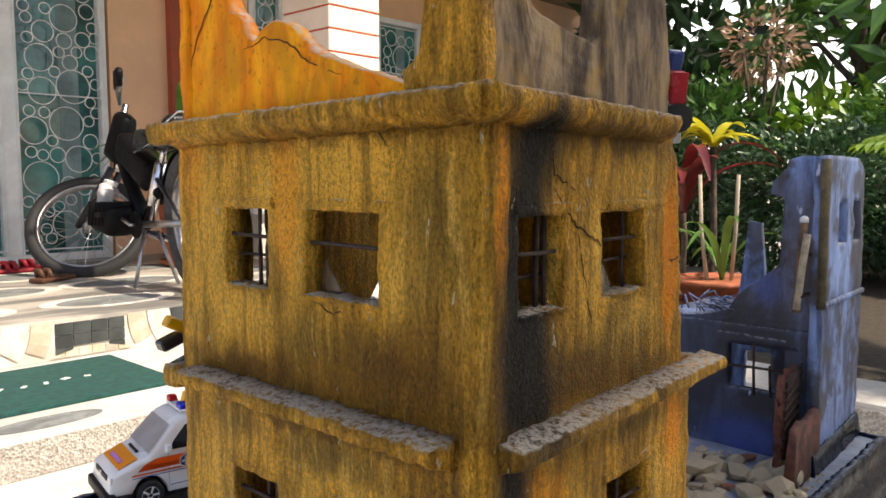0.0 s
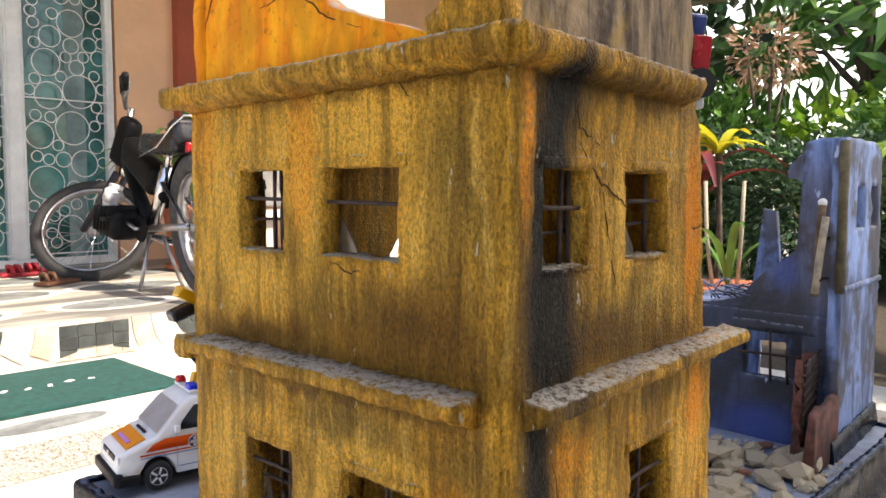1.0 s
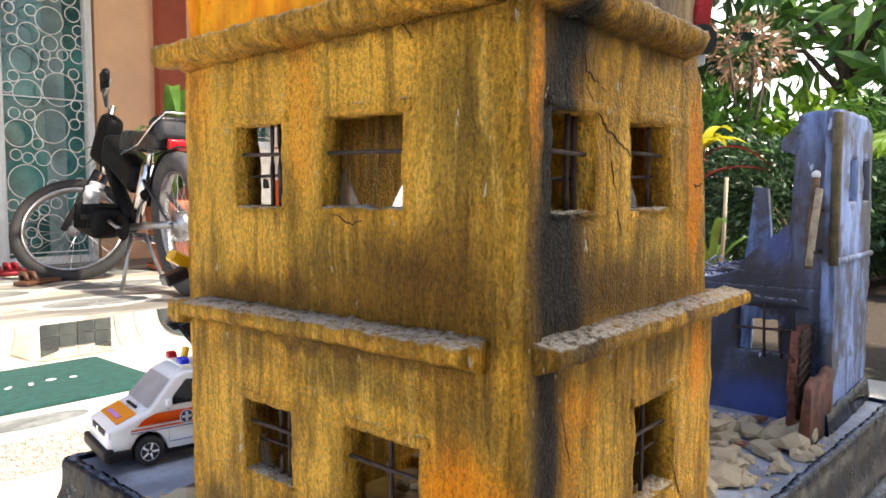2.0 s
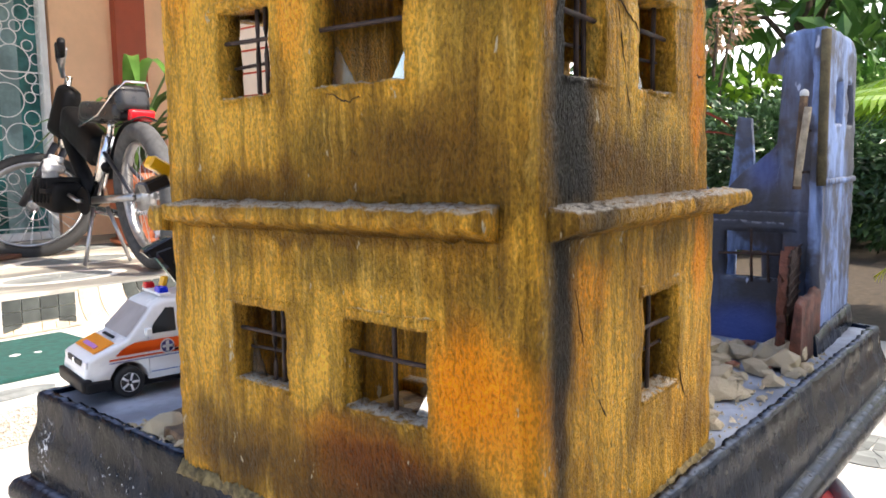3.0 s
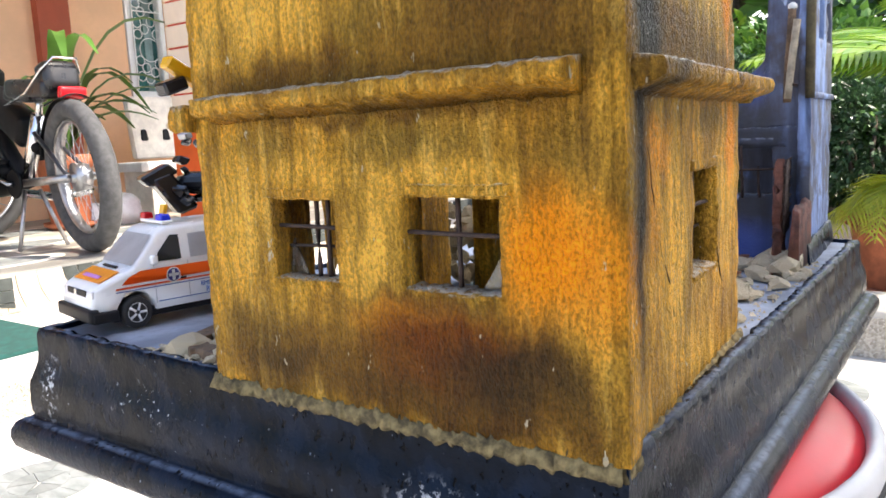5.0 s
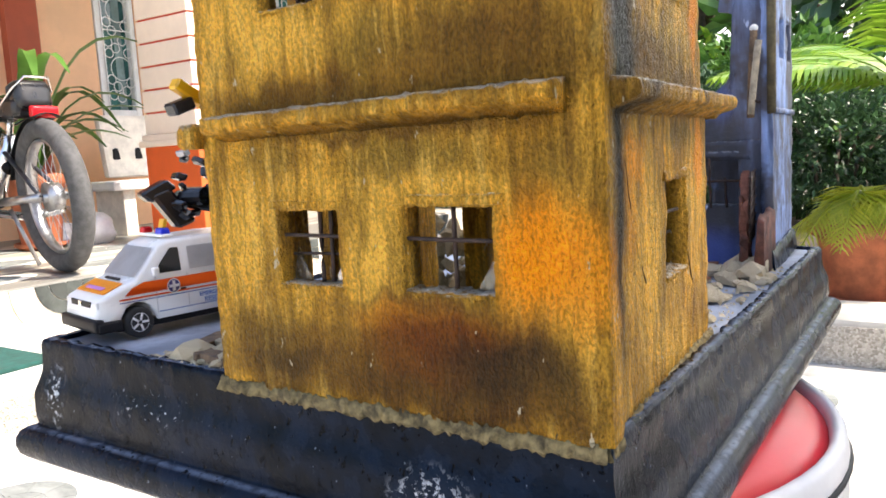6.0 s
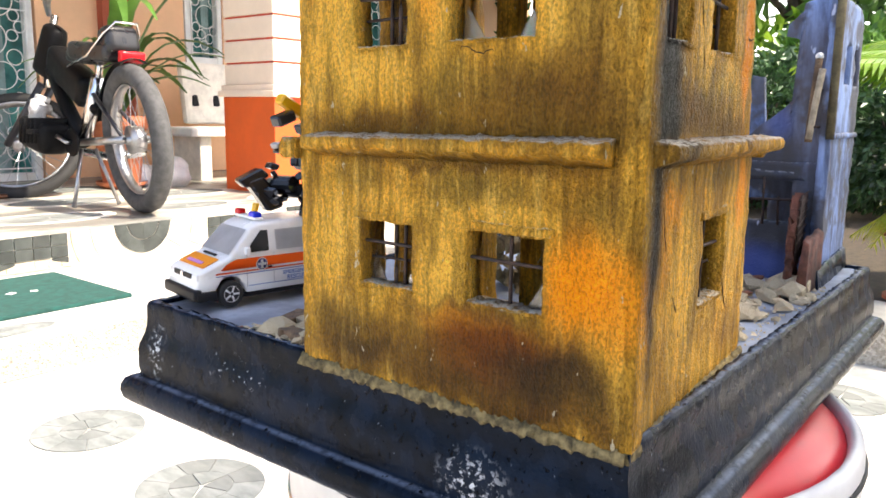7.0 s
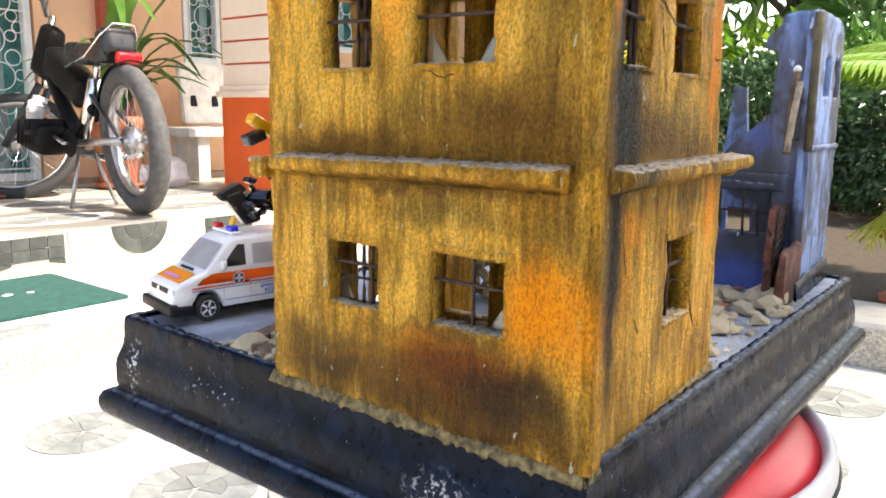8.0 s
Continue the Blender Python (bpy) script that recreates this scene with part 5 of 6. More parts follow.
def wedge(name, r0, r1, a0, a1, sx, sy, h, mat, n=4):
    """A tile between two ellipses and two angles, lying flat, with a joint round it."""
    bm = bmesh.new()
    gap = 0.0025
    ring = []
    for i in range(n + 1):
        a = a0 + (a1 - a0) * (0.012 + 0.976 * i / n)
        ring.append(((r1 - gap) * sx * math.cos(a), (r1 - gap) * sy * math.sin(a)))
    for i in range(n, -1, -1):
        a = a0 + (a1 - a0) * (0.012 + 0.976 * i / n)
        ring.append(((r0 + gap) * sx * math.cos(a), (r0 + gap) * sy * math.sin(a)))
    if r0 <= 0:
        ring = ring[:n + 1] + [(0.004 * math.cos((a0 + a1) / 2), 0.004 * math.sin((a0 + a1) / 2))]
    lo = [bm.verts.new((x, y, 0)) for x, y in ring]
    hi = [bm.verts.new((x, y, h)) for x, y in ring]
    bm.faces.new(hi)
    for i in range(len(ring)):
        bm.faces.new((lo[i], lo[(i + 1) % len(ring)], hi[(i + 1) % len(ring)], hi[i]))
    bmesh.ops.recalc_face_normals(bm, faces=bm.faces[:])
    me = bpy.data.meshes.new(name)
    bm.to_mesh(me)
    bm.free()
    me.materials.append(mat)
    return me


def lay(name, me, m, parent):
    ob = new(name, me)
    ob.parent = parent
    ob.matrix_parent_inverse = parent.matrix_basis.inverted()
    ob.matrix_basis = m
    return ob


TAU = 2 * math.pi
inner = [wedge("tile", 0, 0.5, TAU * i / 5, TAU * (i + 1) / 5, 0.19, 0.085, 0.0025, GREY_TILE) for i in range(5)]
outer = [wedge("tile", 0.5, 1.0, TAU * i / 9, TAU * (i + 1) / 9, 0.19, 0.085, 0.0025, GREY_TILE) for i in range(9)]
band = [wedge("tile", 1.02, 1.30, TAU * i / 13, TAU * (i + 1) / 13, 0.19, 0.085, 0.0025, PALE_TILE) for i in range(13)]
for j, y in enumerate((1.52, 1.10, 0.68, 0.26, -0.16)):
    for i in range(4):
        x = 0.57 + 0.44 * i
        for me in inner + outer:
            if len(ground.children) < 290:
                lay("tile", me, pose(x, y, 0.0005) @ Matrix.Diagonal((0.62, 1.40, 1, 1)), ground)
for j, (y, k) in enumerate(((3.17, 1.15), (3.72, 1.35), (4.30, 1.35))):
    for i in range(4):
        x = 0.62 + 0.66 * i + (0.33 if j % 2 else 0)
        for me in inner + outer + band:
            if len(porch.children) < 290:
                lay("tile", me, pose(x, y, PORCH + 0.0005) @ Matrix.Diagonal((k, k * 1.25, 1, 1)), porch)
for i in range(5):
    for me in inner + outer:
        lay("tile", me, pose(0.62 + 0.66 * i, 2.085, LAND + 0.0005) @ Matrix.Diagonal((0.8, 0.62, 1, 1)), landing)

# the porch's tiled face: grey panels between pale arches and grey half-rounds
riser = slab("porch_face", (9.0, 0.02, PORCH - LAND - 0.02), (2.5, PY - 0.008, (PORCH + LAND) / 2 - 0.008), PALE_TILE, None, "tiled face of the porch step with grey panels and pale arches", "step")
RH = PORCH - LAND - 0.02


def face_tile(outline, mat, deep=0.006):
    """A tile on the porch's face, from an outline of (x, z)."""
    bm = bmesh.new()
    prism(bm, outline, 0, -deep)
    me = bpy.data.meshes.new("tile")
    bm.to_mesh(me)
    bm.free()
    me.materials.append(mat)
    return me


def hung(r0, r1, a0, a1, mat, low, n=5):
    """A piece of a ring hung from the porch's edge, cut off at depth low."""
    pts = []
    for r, order in ((r1 - 0.002, range(n + 1)), (r0 + 0.002, range(n, -1, -1))):
        for i in order:
            a = a0 + (a1 - a0) * (0.004 + 0.992 * i / n)
            x, z = r * math.cos(a), r * math.sin(a)
            if z < -low:
                x, z = math.copysign(math.sqrt(max(0.0, r * r - low * low)), math.cos(a)), -low
            if not pts or math.hypot(x - pts[-1][0], z - pts[-1][1]) > 5e-4:
                pts.append((x, z))
    return face_tile(pts, mat) if len(pts) > 3 else None


LOW = RH - 0.002
rings = [hung(0.004, 0.070, math.pi + math.pi * i / 2, math.pi + math.pi * (i + 1) / 2, DARK_TILE, LOW) for i in range(2)]
rings += [hung(0.070, 0.126, math.pi + math.pi * i / 4, math.pi + math.pi * (i + 1) / 4, DARK_TILE, LOW) for i in range(4)]
for r0, r1, mat in ((0.130, 0.225, PALE_TILE), (0.228, 0.306, BEIGE_TILE)):
    end = math.asin(min(1.0, LOW / r1)) if r1 > LOW else math.pi / 2
    for i in range(3):
        for base in (math.pi, TAU - end):
            rings.append(hung(r0, r1, base + end * i / 3, base + end * (i + 1) / 3, mat, LOW))
for i in range(6):
    cx = -0.28 + 0.89 * i
    for me in rings:
        if me:
            lay("tile", me, pose(cx, PY - 0.0175, PORCH - 0.006), riser)
    # the slate panel between two rings, over a low stone arch
    px = cx + 0.445
    for col in range(4):
        for row in range(3):
            x0, x1 = -0.131 + 0.0655 * col, -0.131 + 0.0655 * col + 0.062
            z1 = -0.002 - 0.046 * row
            z0 = z1 - (0.043 if row < 2 else 0.036)
            arch = [-LOW + 0.030 * (1 - (x / 0.150) ** 2) for x in (x0, x1)]
            bot = [max(z0, h + 0.003) for h in arch]
            if min(z1 - b for b in bot) > 0.005:
                lay("tile", face_tile([(x0, bot[0]), (x1, bot[1]), (x1, z1), (x0, z1)], DARK_TILE), pose(px, PY - 0.0175, PORCH - 0.012), riser)
    for j in range(6):
        x0, x1 = -0.150 + 0.05 * j + 0.0015, -0.150 + 0.05 * (j + 1) - 0.0015
        top = [max(0.003, 0.030 * (1 - (x / 0.150) ** 2)) for x in (x0, x1)]
        lay("tile", face_tile([(x0, -LOW), (x1, -LOW), (x1, top[1] - LOW), (x0, top[0] - LOW)], BEIGE_TILE), pose(px, PY - 0.0175, PORCH - 0.012), riser)

doormat = thing("door_mat", (0.7, 2.5, LAND), "dark green bristle door mat with worn pale marks", "mat")
bm = bmesh.new()
box(bm, (0.92, 0.53, 0.014), (0.62, 2.47, LAND + 0.0072), bevel=0.004)
part("bristle_top", bm, GREEN_MAT, doormat)
rn = random.Random(6)
for i in range(9):
    bm = bmesh.new()
    box(bm, (rn.uniform(0.012, 0.035), rn.uniform(0.010, 0.024), 0.002), (0.36 + 0.066 * i, 2.47 + 0.01 * math.sin(i * 2), LAND + 0.0148), (0, 0, rn.uniform(0, 90)), 0.0006, 1)
    part("worn_lettering", bm, WHITE_PAINT, doormat, "unreadable pale lettering")

# facade
def wall_piece(name, x0, x1, z0, z1, mat=PEACH, y0=HY, thick=0.2):
    return slab(name, (x1 - x0, thick, z1 - z0), ((x0 + x1) / 2, y0 + thick / 2, (z0 + z1) / 2), mat, None, "peach painted house wall", "wall")


DZ = 2.36
wall_piece("wall_north", -2.0, 0.80, 0, 2.75)
wall_piece("wall_north", 0.80, 2.15, DZ, 2.75)
wall_piece("wall_north", 2.15, 3.22, 0, 2.75)
wall_piece("wall_north", 3.22, 3.56, 0, 1.06)
wall_piece("wall_north", 3.22, 3.56, 2.30, 2.75)
wall_piece("wall_north", 3.56, 4.50, 0, 2.75)
wall_piece("wall_north", 4.50, 6.20, 0, 1.25)
wall_piece("wall_north", 4.50, 6.20, 2.22, 2.75)
wall_piece("wall_north", 6.20, 8.00, 0, 2.75)
# the darkness of the unlit room is put into this wall's colour
slab("wall_back", (10.2, 0.1, 2.75), (3.0, HY + 1.6, 1.375), UNLIT_ROOM, None, "far wall indoors, coloured near-black for the unlit room", "wall")
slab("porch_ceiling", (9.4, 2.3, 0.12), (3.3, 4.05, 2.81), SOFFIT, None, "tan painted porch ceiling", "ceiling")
tagged(slab("pilaster", (0.215, 0.07, 2.45), (2.665, HY - 0.035, PORCH + 1.225), BRICK_PAINT, None, "red-brown painted pilaster on the house wall", "pilaster"), kind="structure")


def circle_grille(parent, x0, x1, z0, z1, y, seed, big=0.055):
    """White painted iron rings of several sizes, packed between two bars."""
    rn = random.Random(seed)
    put, tries = [], 0
    while tries < 2600 and len(put) < 110:
        tries += 1
        r = big * rn.choice((1.0, 0.8, 0.62, 0.45, 0.32)) if tries < 1500 else big * 0.32
        x, z = rn.uniform(x0 + r, x1 - r), rn.uniform(z0 + r, z1 - r)
        if all(math.hypot(x - a, z - b) > r + c - 0.002 for a, b, c in put):
            put.append((x, z, r))
    for x, z, r in put:
        bm = bmesh.new()
        torus(bm, r, 0.0035, 28, 5, pose(x, y, z, 90))
        part("ring", bm, WHITE_PAINT, parent)
    for x in (x0, x1):
        bm = bmesh.new()
        tube(bm, [(x, y, z0 - 0.04), (x, y, z1 + 0.04)], 0.006, 6)
        part("bar", bm, WHITE_PAINT, parent)
    for z in (z0 - 0.02, (z0 + z1) / 2, z1 + 0.02):
        bm = bmesh.new()
        tube(bm, [(x0, y, z), (x1, y, z)], 0.005, 6)
        part("bar", bm, WHITE_PAINT, parent)


def glazed(name, x0, x1, z0, z1, label, seed, mull=(), y=HY + 0.03, ringed=True, post=0.05):
    w = thing(name, ((x0 + x1) / 2, y, z0), label, name.split("_")[0], kind="structure")
    f = 0.05
    for a, b, c, d in [(x0, x0 + f, z0, z1), (x1 - f, x1, z0, z1), (x0 + f, x1 - f, z0, z0 + f), (x0 + f, x1 - f, z1 - f, z1)] + [(m - post / 2, m + post / 2, z0 + f, z1 - f) for m in mull]:
        bm = bmesh.new()
        box(bm, (b - a, 0.07, d - c), ((a + b) / 2, y, (c + d) / 2), bevel=0.004, seg=1)
        part("frame", bm, WHITE_PAINT, w)
    marks = [x0, *mull, x1]
    for a, b in zip(marks, marks[1:]):
        bm = bmesh.new()
        box(bm, (b - a - f, 0.006, z1 - z0 - 2 * f), ((a + b) / 2, y + 0.015, (z0 + z1) / 2))
        part("pane", bm, TEAL_PANE, w, "teal glass pane")
        if ringed:
            circle_grille(w, a + f / 2 + 0.02, b - f / 2 - 0.02, z0 + f + 0.05, z1 - f - 0.05, y - 0.045, seed, 0.105)
        # a pale curtain strip seen in the glass
        bm = bmesh.new()
        vs = []
        for i in range(13):
            xx = a + (b - a) * (0.52 + 0.2 * i / 12)
            vs.append([bm.verts.new((xx, y + 0.010 + 0.0015 * math.sin(i * 1.9), zz)) for zz in (z0 + f, z1 - f)])
        for p, q in zip(vs, vs[1:]):
            bm.faces.new((p[0], q[0], q[1], p[1]))
        part("curtain", bm, CURTAIN, w, "pale grey-green curtain", True)
    return w


glazed("door_1", 0.82, 2.13, PORCH, DZ, "white framed glass door with a white iron ring grille", 11, mull=(1.52,), post=0.12)
glazed("window_1", 3.23, 3.55, 1.06, 2.30, "narrow white framed window with a ring grille", 13)
glazed("window_2", 4.52, 6.18, 1.25, 2.22, "wide white framed window with a ring grille", 14, mull=(5.07, 5.62))

pillar = thing("porch_pillar", (2.775, 3.5, PORCH), "porch pillar with an orange base and pale banded shaft", "pillar", kind="structure")
PX, PYC, PW, PD = 2.775, 3.505, 0.39, 0.45
bm = bmesh.new()
box(bm, (PW, PD, 0.535), (PX, PYC, PORCH + 0.2675), bevel=0.006)
part("base", bm, TANGERINE, pillar, "tangerine painted base")
bm = bmesh.new()
box(bm, (PW + 0.05, PD + 0.05, 0.035), (PX, PYC, PORCH + 0.5525), bevel=0.012)
box(bm, (PW + 0.02, PD + 0.02, 0.035), (PX, PYC, PORCH + 0.585), bevel=0.010)
part("cap_moulding", bm, PALE_PEACH, pillar, "pale moulding")
bm = bmesh.new()
box(bm, (PW - 0.035, PD - 0.035, 1.92), (PX, PYC, PORCH + 1.56))
part("shaft", bm, GROOVE, pillar, "red painted shaft behind the grooves")
for i in range(15):
    bm = bmesh.new()
    box(bm, (PW - 0.015, PD - 0.015, 0.115), (PX, PYC, PORCH + 0.66 + 0.126 * i), bevel=0.004, seg=1)
    part("course", bm, PALE_PEACH, pillar)

bench = thing("garden_bench", (2.95, 4.5, PORCH), "cream concrete bench with a solid back", "bench")
bm = bmesh.new()
box(bm, (0.62, 0.06, 0.42), (3.20, 4.62, 0.83), (-8, 0, 0), 0.025)
part("backrest", bm, CREAM, bench)
bm = bmesh.new()
box(bm, (0.74, 0.36, 0.06), (3.07, 4.42, 0.575), bevel=0.015)
part("seat", bm, WHITE_PAINT, bench, "white painted seat slab")
for x in (2.84, 3.32):
    bm = bmesh.new()
    box(bm, (0.09, 0.30, 0.295), (x, 4.44, PORCH + 0.1455), bevel=0.012)
    part("leg", bm, CREAM, bench)
# black tapered blocks stand in for the dark notches of the back
for x in (2.97, 3.14):
    bm = bmesh.new()
    box(bm, (0.055, 0.02, 0.075), (x, 4.578, 0.78), (-8, 0, 0), 0.012, taper=0.6)
    part("bracket", bm, BLACK_PLASTIC, bench, "dark block standing in for a notch in the backrest")
for i, (x, y, r) in enumerate(((2.45, 4.10, 0.11), (2.50, 4.28, 0.09), (2.33, 4.22, 0.08))):
    bm = bmesh.new()
    bmesh.ops.create_icosphere(bm, subdivisions=3, radius=r)
    for v in bm.verts:
        v.co = wobble(v.co, 0.025, 14)
        v.co.z = max(v.co.z * 0.9, -r * 0.7)
        v.co += Vector((x, y, PORCH + r * 0.7))
    tagged(part("plastic_bag", bm, BAG, None, "", True), "crumpled white plastic bag on the porch floor", "bag", "plastic bags")

# slippers by the door
for k, (x, y, mat, lab) in enumerate(((1.37, 4.55, plain("red_rubber", (0.40, 0.015, 0.03), 0.5), "red rubber slipper by the door"), (1.48, 4.60, plain("red_rubber_2", (0.40, 0.015, 0.03), 0.5), "red rubber slipper by the door"), (1.36, 4.02, plain("brown_leather", (0.10, 0.04, 0.02), 0.6), "worn brown leather sandal on the porch"))):
    s = thing("slipper", (x, y, PORCH + 0.003), lab, "slipper")
    bm = bmesh.new()
    box(bm, (0.25, 0.085, 0.022), (x, y, PORCH + 0.0145), (0, 0, 15 * k), 0.010)
    part("sole", bm, mat, s)
    for q in (0.02, 0.06):
        bm = bmesh.new()
        tube(bm, [(x - q, y - 0.045, PORCH + 0.02), (x - q - 0.01, y - 0.03, PORCH + 0.06), (x - q - 0.01, y + 0.03, PORCH + 0.06), (x - q, y + 0.045, PORCH + 0.02)], 0.012, 6)
        part("strap", bm, mat, s, "", True)

# ---- the bicycle ----
bike = thing("bicycle", (1.62, 3.6, PORCH), "dark bicycle with a black saddle and red tail light", "bicycle")


def bike_wheel(name, centre, m, R, fat):
    w_t = bmesh.new()
    torus(w_t, R - fat, fat, 56, 10, m)
    wh = part(name, w_t, RUBBER if fat > 0.04 else DARK_RUBBER, bike, "worn grey-black tyre", True)
    bm = bmesh.new()
    torus(bm, R - 2 * fat - 0.004, 0.010, 56, 8, m @ Matrix.Diagonal((1, 1, 2.4, 1)))
    part("rim", bm, STEEL, wh, "steel rim", True)
    bm = bmesh.new()
    cyl(bm, 0.022, 0.022, m @ Vector((0, 0, -0.045)), m @ Vector((0, 0, 0.045)), 14)
    part("hub", bm, STEEL, wh, "", True)
    bm = bmesh.new()
    cyl(bm, *((0.062, 0.055) if fat > 0.04 else (0.028, 0.026)), m @ Vector((0, 0, -0.028)), m @ Vector((0, 0, 0.028)), 24)
    part("brake_drum", bm, STEEL, wh, "pale alloy brake drum", True)
    for i in range(28):
        a = TAU * i / 28
        bm = bmesh.new()
        tube(bm, [m @ Vector((0.02 * math.cos(a + 0.9), 0.02 * math.sin(a + 0.9), 0.025 * (1 if i % 2 else -1))), m @ Vector(((R - 2 * fat) * math.cos(a), (R - 2 * fat) * math.sin(a), 0))], 0.0016, 4)
        part("spoke", bm, STEEL, wh)
    return wh


RX, RY, WR = 1.625, 3.06, 0.325
rc = Vector((RX, RY, PORCH + WR))
rear_m = Matrix.Translation(rc) @ pose(0, 0, 0, 0, 86, -10)
bike_wheel("rear_wheel", rc, rear_m, WR, 0.043)
fc = Vector((1.62, 4.20, PORCH + 0.263))
front_m = Matrix.Translation(fc) @ pose(0, 0, 0, 0, 0, -33) @ pose(0, 0, 0, 58, 0, 0)
bike_wheel("front_wheel", fc, front_m, 0.318, 0.031)


def bike_tube(name, pts, r, mat, label=""):
    bm = bmesh.new()
    tube(bm, pts, r, 10)
    return part(name, bm, mat, bike, label, True)


FRAME = plain("dark_frame_paint", (0.035, 0.035, 0.045), 0.35, 0.2, 0.2)
bb = Vector((1.62, 3.50, PORCH + 0.30))
head = Vector((1.71, 4.0, PORCH + 0.72))
seat_top = Vector((1.63, 3.36, PORCH + 0.60))
bike_tube("down_tube", [head, head.lerp(bb, 0.5) + Vector((0, 0, -0.03)), bb], 0.036, BIKE_BLACK)
bike_tube("top_tube", [head + Vector((0, 0, -0.08)), bb.lerp(head, 0.3) + Vector((0, -0.1, 0.10)), seat_top + Vector((0, 0.02, -0.15))], 0.030, BIKE_BLACK)
bike_tube("seat_tube", [bb, seat_top], 0.030, CHROME, "chromed seat tube")
for dx in (-0.055, 0.055):
    bike_tube("chain_stay", [bb + Vector((dx * 0.6, 0, 0)), rc + Vector((dx, 0, 0))], 0.018, STEEL)
    bike_tube("seat_stay", [seat_top + Vector((dx * 0.5, 0, -0.08)), rc + Vector((dx, 0, 0))], 0.010, FRAME)
    bike_tube("fork_blade", [head + Vector((dx * 0.5, 0.02, -0.14)), fc + Vector((dx, 0.0, 0.0))], 0.019, FRAME)
bike_tube("steering_stem", [head + Vector((0, 0.02, -0.16)), head, head + Vector((0.03, -0.05, 0.20))], 0.018, CHROME)
bike_tube("handlebar", [head + Vector((-0.07, -0.24, 0.31)), head + Vector((-0.04, -0.13, 0.24)), head + Vector((0, -0.05, 0.20)), head + Vector((0.05, 0.08, 0.26)), head + Vector((0.10, 0.20, 0.37))], 0.012, STEEL)
for p0, p1 in (((-0.07, -0.20, 0.285), (-0.11, -0.29, 0.34)), ((0.07, 0.13, 0.30), (0.115, 0.235, 0.40))):
    bike_tube("grip", [head + Vector(p0), head + Vector(p1)], 0.019, BLACK_PLASTIC)
bm = bmesh.new()
box(bm, (0.11, 0.16, 0.27), head + Vector((0.0, -0.05, 0.02)), (24, 0, 6), 0.045, 3, 0.8)
part("front_bag", bm, BIKE_BLACK, bike, "black fabric bag on the head tube", True)
bm = bmesh.new()
box(bm, (0.18, 0.34, 0.085), (1.63, 3.30, PORCH + 0.705), (4, 0, 0), 0.035, 3)
box(bm, (0.16, 0.10, 0.13), (1.63, 3.165, PORCH + 0.745), (-12, 0, 0), 0.04, 3)
box(bm, (0.11, 0.20, 0.06), (1.63, 3.45, PORCH + 0.690), (6, 0, 0), 0.025, 3)
saddle = part("saddle", bm, plain("black_vinyl", (0.015, 0.015, 0.017), 0.3), bike, "long black vinyl saddle", True)
bm = bmesh.new()
rail = [(-0.085, 0.16, -0.04), (-0.088, -0.02, 0.0), (-0.085, -0.16, 0.085), (-0.05, -0.20, 0.135), (0.05, -0.20, 0.135), (0.085, -0.16, 0.085), (0.088, -0.02, 0.0), (0.085, 0.16, -0.04)]
tube(bm, [Vector(p) + Vector((1.63, 3.30, PORCH + 0.685)) for p in rail], 0.006, 8)
part("saddle_rail", bm, CHROME, saddle, "chromed rail round the saddle", True)
bike_tube("saddle_post", [seat_top + Vector((0, 0, -0.02)), (1.63, 3.33, PORCH + 0.68)], 0.016, CHROME)
bm = bmesh.new()
box(bm, (0.11, 0.42, 0.15), (1.665, 3.66, PORCH + 0.61), (26, 0, -5), 0.04, 3)
part("fairing", bm, BIKE_BLACK, bike, "black plastic fairing", True)
# rear mudguard
verts, faces = [], []
for i in range(25):
    a = radians(82 + 85 * i / 24)
    for j in range(7):
        b = (j - 3) / 3
        rr = WR + 0.022 - 0.020 * b * b
        p = Vector((0.056 * b, -math.cos(a) * rr, math.sin(a) * rr))
        verts.append(rc + Matrix.Rotation(radians(-10), 3, "Z") @ p)
for i in range(24):
    for j in range(6):
        a = i * 7 + j
        faces.append((a, a + 1, a + 8, a + 7))
guard = raw("mudguard", verts, faces, BLACK_PLASTIC, bike, "black rear mudguard", True)
guard.modifiers.new("thick", "SOLIDIFY").thickness = 0.003
bm = bmesh.new()
box(bm, (0.115, 0.035, 0.05), (1.63, 3.07, PORCH + 0.675), (10, 0, 0), 0.010)
part("tail_light", bm, RED_LAMP, bike, "red tail light", True)
bike_tube("light_bracket", [(1.63, 3.09, PORCH + 0.66), (1.63, 3.16, PORCH + 0.62), (1.628, 3.20, PORCH + 0.58)], 0.014, BLACK_PLASTIC)
bm = bmesh.new()
lathe(bm, [(0.001, -0.006), (0.060, -0.006), (0.066, 0), (0.060, 0.006), (0.001, 0.006)], 28)
bmesh.ops.transform(bm, matrix=Matrix.Translation(bb + Vector((-0.06, 0, 0))) @ pose(0, 0, 0, 0, 90, 0), verts=bm.verts)
part("chainring", bm, BIKE_BLACK, bike)
for sx, a in ((-1, 0.3), (1, math.pi + 0.3)):
    e = bb + Vector((sx * 0.085, 0.16 * math.cos(a), 0.16 * math.sin(a)))
    bike_tube("crank", [bb + Vector((sx * 0.06, 0, 0)), bb + Vector((sx * 0.085, 0, 0)), e], 0.010, STEEL)
    bm = bmesh.new()
    box(bm, (0.09, 0.07, 0.022), e + Vector((sx * 0.05, 0, 0)), bevel=0.005)
    part("pedal", bm, BLACK_PLASTIC, bike)
bm = bmesh.new()
box(bm, (0.15, 0.26, 0.15), bb + Vector((-0.08, 0.22, 0.03)), (10, 0, 0), 0.045, 3)
